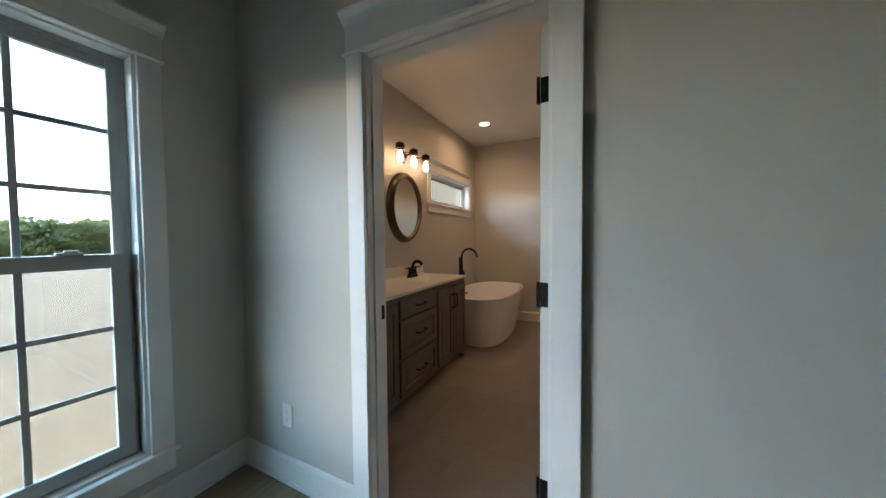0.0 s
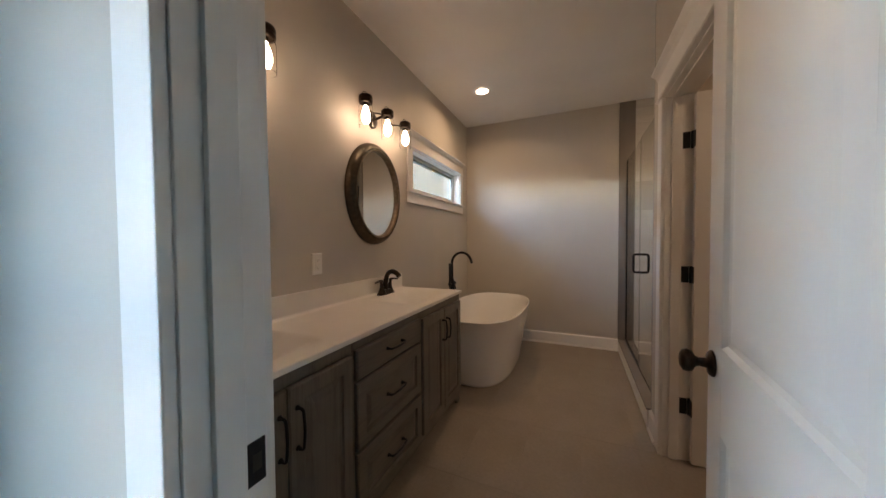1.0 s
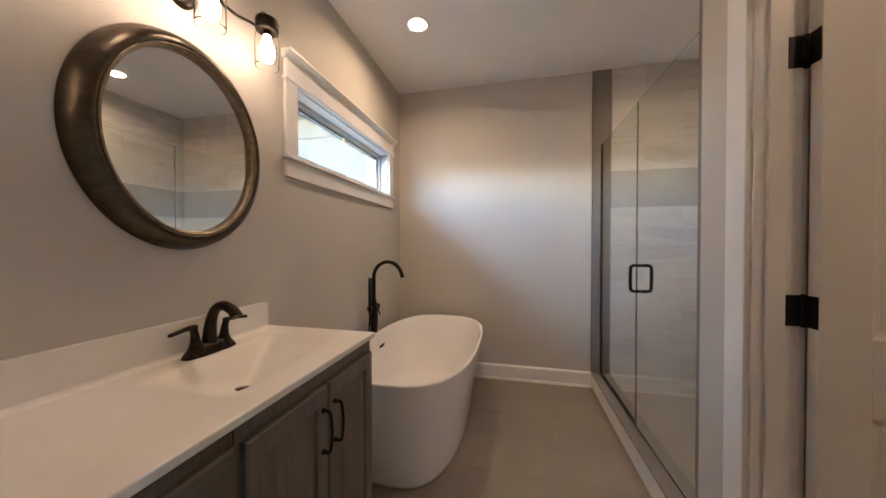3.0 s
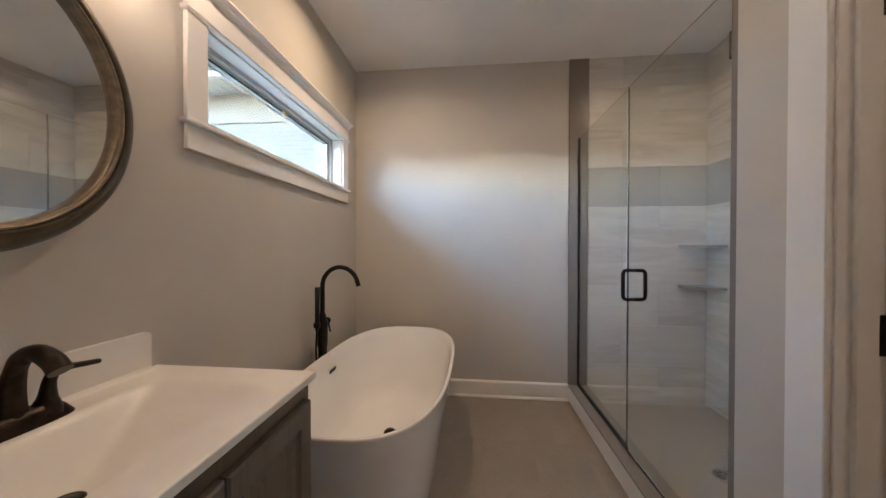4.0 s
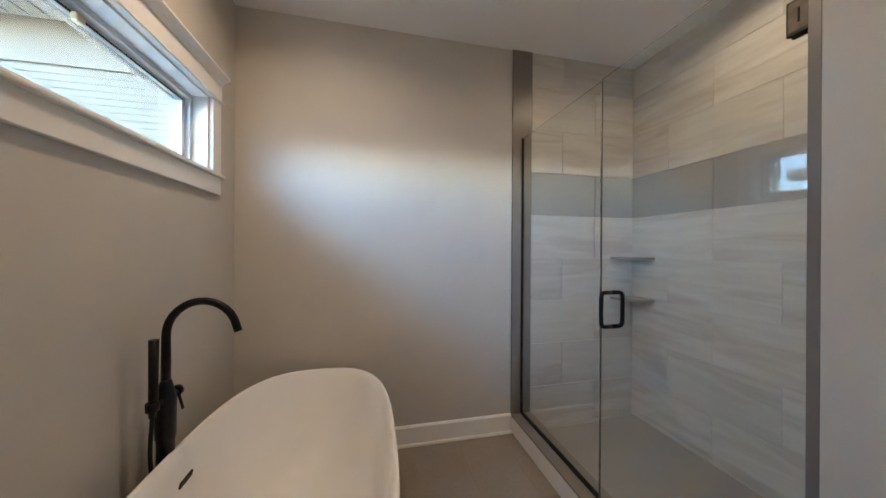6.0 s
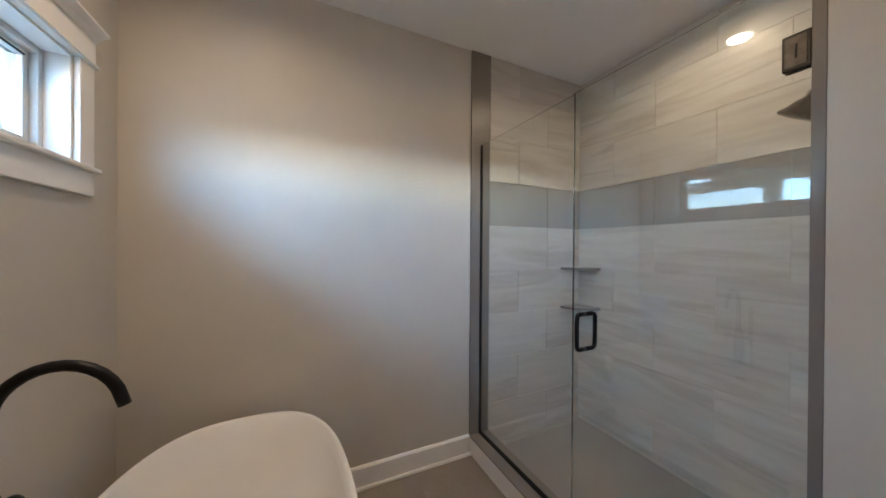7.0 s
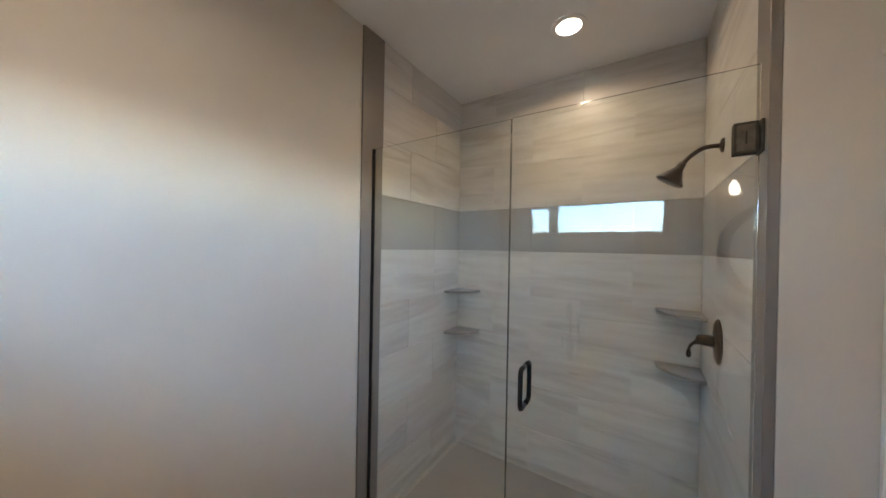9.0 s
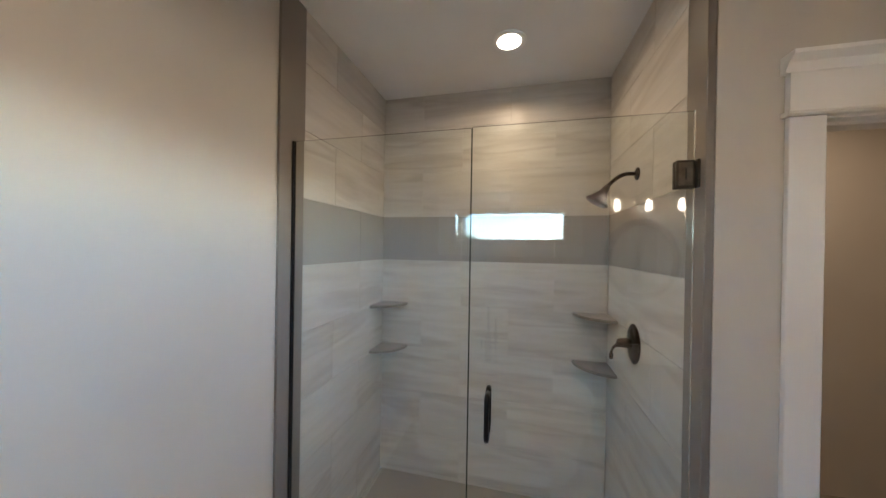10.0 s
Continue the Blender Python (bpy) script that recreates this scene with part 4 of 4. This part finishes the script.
# ---- shower ----
bm = bmesh.new()
box(bm, 0.114, 0.262, YN, YF - 0.001, 0, 0.118)
curb = structure("shower_curb", bm, M_trim, "white shower curb with grey tile cap", "shower curb")
part("curb_cap", boxed(0.109, 0.266, YN + 0.001, YF - 0.001, 0.118, 0.130, bevel=0.002), M_strip, curb, "grey tile cap")
bm = bmesh.new()
box(bm, 0.262, XB + 0.005, YN - 0.01, YF - 0.001, -0.005, 0.0185)
structure("shower_floor", bm, M_pan, "smooth grey shower floor", "floor")
sd = thing("shower_drain", (0.684, 4.37, 0.019), "round metal shower floor drain", "drain")
bm = bmesh.new()
lathe(bm, [(0.052, 0.019), (0.052, 0.023), (0.046, 0.0245), (0.003, 0.0245)], Matrix.Translation((0.684, 4.37, 0)), 28)
part("grate", bm, M_nickel, sd)
for k in range(8):
    a = 2 * math.pi * k / 8
    bm = bmesh.new()
    lathe(bm, [(0.006, 0.0246), (0.006, 0.0252), (0.001, 0.0252)], Matrix.Translation((0.684 + 0.028 * math.cos(a), 4.37 + 0.028 * math.sin(a), 0)), 8)
    part("hole", bm, M_slot, sd)


def corner_shelf(sy, y, z):
    s = thing("corner_shelf", (XB, y, z), "grey stone quarter-round shelf in the shower corner", "shelf", "shower shelves")
    bm = bmesh.new()
    n = 18
    r = 0.205
    o = [(XB, y)] + [(XB - r * math.cos(math.pi / 2 * k / n), y + sy * r * math.sin(math.pi / 2 * k / n)) for k in range(n + 1)]
    prism(bm, o, z - 0.009, z + 0.009, 2)
    part("slab", bm, M_shelf, s)
    return s


for z in (1.247, 0.940):
    corner_shelf(-1, YF, z)
    corner_shelf(1, YN, z)

sg = thing("shower_enclosure", (GL, 4.40, 0.13), "clear glass shower enclosure with black hinges and handle", "shower enclosure")
AJAR = Matrix.Translation((GL, YN, 0)) @ Matrix.Rotation(radians(0.6), 4, "Z") @ Matrix.Translation((-GL, -YN, 0))


def door_part(name, bm, material, parent, label=""):
    """A part of the glass door, which stands a touch open into the room."""
    bmesh.ops.transform(bm, matrix=AJAR, verts=bm.verts)
    return part(name, bm, material, parent, label)


gd = door_part("glass_door", boxed(GL - 0.005, GL + 0.005, YN + 0.006, 4.374, 0.142, 2.106), M_sglass, sg, "clear frameless glass door")
gd.visible_shadow = False
gp = part("fixed_panel", boxed(GL - 0.005, GL + 0.005, 4.380, YF - 0.008, 0.133, 2.106), M_sglass, sg, "clear fixed glass panel")
gp.visible_shadow = False
part("edge_seal", boxed(GL - 0.005, GL + 0.005, 4.3748, 4.3792, 0.142, 2.106), M_edge, gp, "dark glass joint")
bm = bmesh.new()
box(bm, GL - 0.011, GL - 0.0055, 4.38, YF - 0.001, 0.130, 0.148)
box(bm, GL + 0.0055, GL + 0.011, 4.38, YF - 0.001, 0.130, 0.148)
box(bm, GL - 0.011, GL - 0.0055, YF - 0.020, YF - 0.001, 0.148, 2.106)
box(bm, GL + 0.0055, GL + 0.011, YF - 0.020, YF - 0.001, 0.148, 2.106)
part("channel", bm, M_black, gp, "dark metal channel")
door_part("door_sweep", boxed(GL - 0.006, GL + 0.006, YN + 0.008, 4.372, 0.131, 0.141), M_edge, gd)
for zc in (1.901, 0.36):
    bm = bmesh.new()
    for s in (-1, 1):
        box(bm, GL + s * 0.0055, GL + s * 0.017, YN + 0.010, YN + 0.062, zc - 0.045, zc + 0.045, bevel=0.003)
    box(bm, GL - 0.028, GL + 0.028, YN + 0.0005, YN + 0.008, zc - 0.045, zc + 0.045, bevel=0.002)
    box(bm, GL - 0.012, GL + 0.012, YN + 0.008, YN + 0.016, zc - 0.03, zc + 0.03)
    part("hinge", bm, M_plate, gd, "dark glass-door hinge")
    part("hinge_cover", boxed(GL - 0.0186, GL - 0.0166, YN + 0.017, YN + 0.056, zc - 0.037, zc + 0.037, bevel=0.0008, seg=1), M_cover, gd, "worn bronze hinge cover plate")
    part("hinge_slot", boxed(GL - 0.0198, GL - 0.0184, YN + 0.034, YN + 0.038, zc - 0.018, zc + 0.018), M_gap, gd)
bm = bmesh.new()
for s in (-1, 1):
    pts = [(0.006, -0.076), (0.040, -0.076), (0.052, -0.073), (0.058, -0.062), (0.059, -0.03), (0.059, 0.03), (0.058, 0.062), (0.052, 0.073), (0.040, 0.076), (0.006, 0.076)]
    tube(bm, [(GL + s * u, 4.302, 1.043 + w) for u, w in pts], 0.0095, 12)
door_part("door_handle", bm, M_black, gd, "black D-shaped pull on both sides")


def shower_head():
    x, y, z = 0.690, YN, 2.023
    h = thing("wall_shower", (x, y, z), "dark bronze wall shower on a bent arm", "wall shower")
    bm = bmesh.new()
    lathe(bm, [(0.030, 0.0), (0.030, 0.004), (0.022, 0.009), (0.012, 0.012)], pose(x, y, z, -90), 24)
    part("flange", bm, M_bronze, h)
    bm = bmesh.new()
    tube(bm, spline([(x, y + 0.005, z), (x, y + 0.06, z - 0.002), (x, y + 0.105, z - 0.030), (x, y + 0.135, z - 0.062)], 6), 0.0095, 12)
    part("arm", bm, M_bronze, h)
    bm = bmesh.new()
    m = Matrix.Translation((x, y + 0.133, z - 0.060)) @ Euler((radians(180 + 32), 0, 0)).to_matrix().to_4x4()
    lathe(bm, [(0.012, -0.006), (0.017, 0.008), (0.016, 0.020), (0.020, 0.030), (0.029, 0.042), (0.040, 0.064), (0.054, 0.080), (0.057, 0.086), (0.053, 0.091), (0.004, 0.090)], m, 30)
    part("head", bm, M_bronze, h)
    return h


shower_head()


def shower_valve():
    x, y, z = 0.700, YN, 1.203
    v = thing("shower_valve", (x, y, z), "dark bronze shower valve with oval plate and lever", "shower valve")
    bm = bmesh.new()
    lathe(bm, [(0.082, 0.0), (0.082, 0.004), (0.074, 0.010), (0.040, 0.015), (0.030, 0.017)], pose(x, y, z, -90) @ Matrix.Diagonal((1, 1.15, 1, 1)), 36)
    part("plate", bm, M_bronze, v)
    bm = bmesh.new()
    lathe(bm, [(0.026, 0.012), (0.024, 0.040), (0.020, 0.066), (0.012, 0.074), (0.003, 0.076)], pose(x, y, z, -90), 20)
    part("hub", bm, M_bronze, v)
    bm = bmesh.new()
    tube(bm, spline([(x, y + 0.058, z - 0.008), (x + 0.004, y + 0.082, z - 0.020), (x + 0.006, y + 0.096, z - 0.045), (x + 0.006, y + 0.098, z - 0.085)], 5), [0.011] * 4 + [0.007] * 4 + [0.0055] * 4 + [0.0095] * 3 + [0.006], 12)
    part("lever", bm, M_bronze, v)
    return v


shower_valve()

# ---- outdoors ----
bm = bmesh.new()
bmesh.ops.create_grid(bm, x_segments=60, y_segments=60, size=400, matrix=Matrix.Translation((0, 0, -0.35)))
for v in bm.verts:                         # the field falls away towards the trees
    v.co.z -= min(2.1, max(0.0, -55 - v.co.x) * 0.026)
structure("ground", bm, M_ground, "bare sandy soil round the house", "ground")


def leafy_tree(x, y, h, seed):
    rnd = random.Random(seed)
    g = -2.45
    t = thing("tree", (x, y, g), "broad green tree at the far edge of the field", "tree", "tree line")
    bm = bmesh.new()
    tube(bm, [(x, y, g - 0.05), (x + 0.1, y, g + h * 0.25), (x, y + 0.1, g + h * 0.6)], [0.035 * h, 0.026 * h, 0.011 * h], 8)
    for k in range(5):
        a = rnd.uniform(0, 6.28)
        tube(bm, [(x, y, g + h * (0.25 + 0.06 * k)), (x + math.cos(a) * h * 0.18, y + math.sin(a) * h * 0.18, g + h * (0.45 + 0.07 * k))], [0.014 * h, 0.005 * h], 6)
    part("trunk", bm, M_bark, t)
    bm = bmesh.new()
    blobs = [(Vector((rnd.uniform(-1, 1) * h * 0.36, rnd.uniform(-1, 1) * h * 0.36, g + h * rnd.uniform(0.06, 0.82))), h * rnd.uniform(0.14, 0.24)) for _ in range(22)]
    for c, r in blobs:
        for _ in range(150):
            d = Vector((rnd.gauss(0, 1), rnd.gauss(0, 1), rnd.gauss(0, 1))).normalized() * r * rnd.uniform(0.55, 1.05)
            p = Vector((x, y, 0)) + c + d
            q = rnd.uniform(0.03, 0.06) * h
            u = Vector((rnd.gauss(0, 1), rnd.gauss(0, 1), rnd.gauss(0, 1))).normalized()
            w = u.orthogonal().normalized() * q
            e = u.cross(w) * 0.6
            bm.faces.new([bm.verts.new(p + w), bm.verts.new(p + e), bm.verts.new(p - w), bm.verts.new(p - e)])
    part("crown", bm, M_leaf, t)
    return t


rt = random.Random(4)
for k in range(44):
    y = -34 + k * 2.6
    leafy_tree(-140 + rt.uniform(-6, 6), y + rt.uniform(-1, 1), rt.uniform(9.6, 12.0) if 22 < y < 66 else rt.uniform(6.4, 8.0), 100 + k)

structure("eave", boxed(XO - 0.63, XO - 0.001, -3.0, 5.79, 2.60, 2.72), M_soffit, "white roof overhang along the window wall", "roof")
bm = bmesh.new()
prism(bm, [(XO - 0.675, 2.52), (XO - 0.632, 2.52), (XO - 0.632, 2.725), (XO - 0.675, 2.725)], -3.0, 5.79, 1)
structure("fascia", bm, M_soffit, "white fascia board along the roof overhang", "trim")
bm = bmesh.new()
prism(bm, [(XO - 0.70, 2.73), (XO - 0.70, 2.80), (0.7, 4.1), (3.6, 2.9), (3.6, 2.82), (0.7, 4.0)], -3.0, 5.69, 1)
structure("roof", bm, M_roof, "dark shingled house roof", "roof")
WX = -5.30                                 # free end of the wing
wing = thing("house_wing", (-3.6, 6.9, -0.35), "pale cream lap-sided house wing with vented soffit and dark roof", "house")
wall = part("wall", boxed(WX, XO - 0.001, 6.72, 9.0, -0.35, 3.42), M_siding, wing)
zz = -0.35
while zz < 2.97:
    bm = bmesh.new()
    prism(bm, [(6.719, zz), (6.709, zz), (6.708, zz + 0.004), (6.715, zz + 0.064), (6.719, zz + 0.064)], WX + 0.08, XO - 0.001, 0)
    part("siding_board", bm, M_siding, wall)
    zz += 0.064
part("frieze_board", boxed(WX, XO - 0.001, 6.696, 6.719, 2.995, 3.42), M_siding, wall)
part("corner_board", boxed(WX - 0.02, WX + 0.08, 6.69, 6.719, -0.35, 2.99), M_soffit, wall)
soff = part("soffit", boxed(WX - 0.2, XO - 0.001, 6.24, 6.695, 3.40, 3.419), M_soffit, wing)
xx = WX - 0.1
while xx < -1.9:
    part("vent_slot", boxed(xx, xx + 0.012, 6.29, 6.66, 3.396, 3.401), M_slot, soff)
    xx += 0.15
part("fascia", boxed(WX - 0.25, XO - 0.001, 6.21, 6.239, 3.39, 3.56), M_soffit, wing)
part("gutter", boxed(WX - 0.25, XO - 0.001, 6.11, 6.209, 3.46, 3.57, bevel=0.02), M_soffit, wing)
bm = bmesh.new()
prism(bm, [(6.14, 3.575), (9.0, 5.0), (9.0, 5.08), (6.14, 3.655)], WX - 0.3, XO - 0.001, 0)
part("roof", bm, M_roof, wing)

porch = thing("porch_roof", (-5.4, 6.5, -0.35), "white porch roof on a square post", "porch")
part("soffit", boxed(-5.77, -4.75, 4.79, 6.1, 2.62, 2.65), M_soffit, porch)
part("beam", boxed(-5.68, -5.46, 5.34, 6.68, 2.47, 2.619, bevel=0.004), M_soffit, porch)
part("fascia", boxed(-5.80, -5.771, 4.75, 6.68, 2.535, 2.70, bevel=0.004), M_soffit, porch)
part("fascia", boxed(-5.77, -4.75, 4.75, 4.789, 2.58, 2.70, bevel=0.004), M_soffit, porch)
bm = bmesh.new()
prism(bm, [(-5.86, 2.705), (-4.70, 2.705), (-4.70, 2.76), (-5.30, 3.0), (-5.86, 2.78)], 4.70, 6.1, 1)
part("roof", bm, M_roof, porch)
post = part("post", boxed(-5.66, -5.49, 5.345, 5.515, -0.35, 2.39, bevel=0.006), M_soffit, porch)
part("post_cap", boxed(-5.69, -5.46, 5.315, 5.545, 2.39, 2.469, bevel=0.012), M_soffit, post)

# ---- tiles ----
SHARED = {}


def tile(par, x0, x1, y0, y1, z0, z1, mat, thin, name="tile"):
    """One tile with eased edges. thin: the axis of its thickness; alike tiles share a mesh."""
    c = Vector(((x0 + x1) / 2, (y0 + y1) / 2, (z0 + z1) / 2))
    key = (round(x1 - x0, 4), round(y1 - y0, 4), round(z1 - z0, 4), mat.name)
    me = SHARED.get(key)
    if me is None:
        bm = bmesh.new()
        a, b, d = (x1 - x0) / 2, (y1 - y0) / 2, (z1 - z0) / 2
        box(bm, -a, a, -b, b, -d, d, bevel=0.0008 if thin < 2 else 0.0005, seg=1)
        me = SHARED[key] = finish(bm, name, mat)
    ob = new(name, me)
    ob.parent = par
    ob.location = c - origin_of(par)
    return ob


ROWS_Z = [0.016, 0.310, 0.6225, 0.935, 1.2475, 1.560, 1.8725, 2.185, 2.4975, H]
G = 0.0010


def tiled_wall(name, axis, face, side, a0, a1, phase, mat, label):
    """Running-bond tile face. axis: the one it runs along; phase: joint places of odd and even rows."""
    t = 0.010
    bm = bmesh.new()
    f = sorted((face - side * t, face - side * 0.004))
    if axis == "y":
        box(bm, f[0], f[1], a0, a1, 0.0, H)
    else:
        box(bm, a0, a1, f[0], f[1], 0.0, H)
    w = structure(name, bm, M_grout, label, "tiled wall")
    for k, (z0, z1) in enumerate(zip(ROWS_Z, ROWS_Z[1:])):
        band = k == 5
        ph = phase[(1, 0, 1, 0, 1, 1, 0, 1, 0)[k]]
        cuts = [a0] + sorted(c for c in (ph + 0.6125 * i for i in range(-6, 8)) if a0 + 0.02 < c < a1 - 0.02) + [a1]
        for c0, c1 in zip(cuts, cuts[1:]):
            g0, g1 = sorted((face, face - side * 0.008))
            m = M_band if band else mat
            if axis == "y":
                tile(w, g0, g1, c0 + G, c1 - G, z0 + G, z1 - G, m, 0)
            else:
                tile(w, c0 + G, c1 - G, g0, g1, z0 + G, z1 - G, m, 1)
    return w


tiled_wall("shower_wall_back", "y", XB, -1, YN, YF, (4.255, 3.968), M_tile, "veined beige porcelain tiles with one grey band")
tiled_wall("shower_wall_far", "x", YF - 0.009, -1, 0.264, XB - 0.002, (0.52, 0.80), M_tile_side, "veined beige porcelain tiles with one grey band")
tiled_wall("shower_wall_near", "x", YN, 1, 0.252, XB - 0.002, (0.52, 0.80), M_tile_side, "veined beige porcelain tiles with one grey band")
structure("shower_edge_trim", boxed(0.109, 0.2625, YF - 0.013, YF, 0.131, H, bevel=0.002), M_strip, "grey tile edging beside the glass on the end wall", "tile trim")
structure("shower_edge_trim", boxed(XR + 0.001, 0.2500, 3.6245, YN + 0.001, 0.0, H, bevel=0.002), M_strip, "grey tile edging on the partition's end beside the glass door", "tile trim")

# floor tiles of the bathroom
y = YB + 0.06
while y < YF - 0.02:
    y1 = min(y + 0.61, YF - 0.001)
    xs = [XL + 0.001]
    c = -1.52 + 0.305
    while c < XR - 0.02:
        xs.append(c)
        c += 0.3075
    xs.append(XR - 0.001)
    for c0, c1 in zip(xs, xs[1:]):
        tile(floor, c0 + 0.0008, c1 - 0.0008, y + 0.0008, y1 - 0.0008, -0.008, 0.0, M_floor, 2)
    y = y1
structure("closet_floor", boxed(XR, 1.70, YA, YN - 0.125, -0.004, 0.0), M_floor, "taupe tile closet floor", "floor")
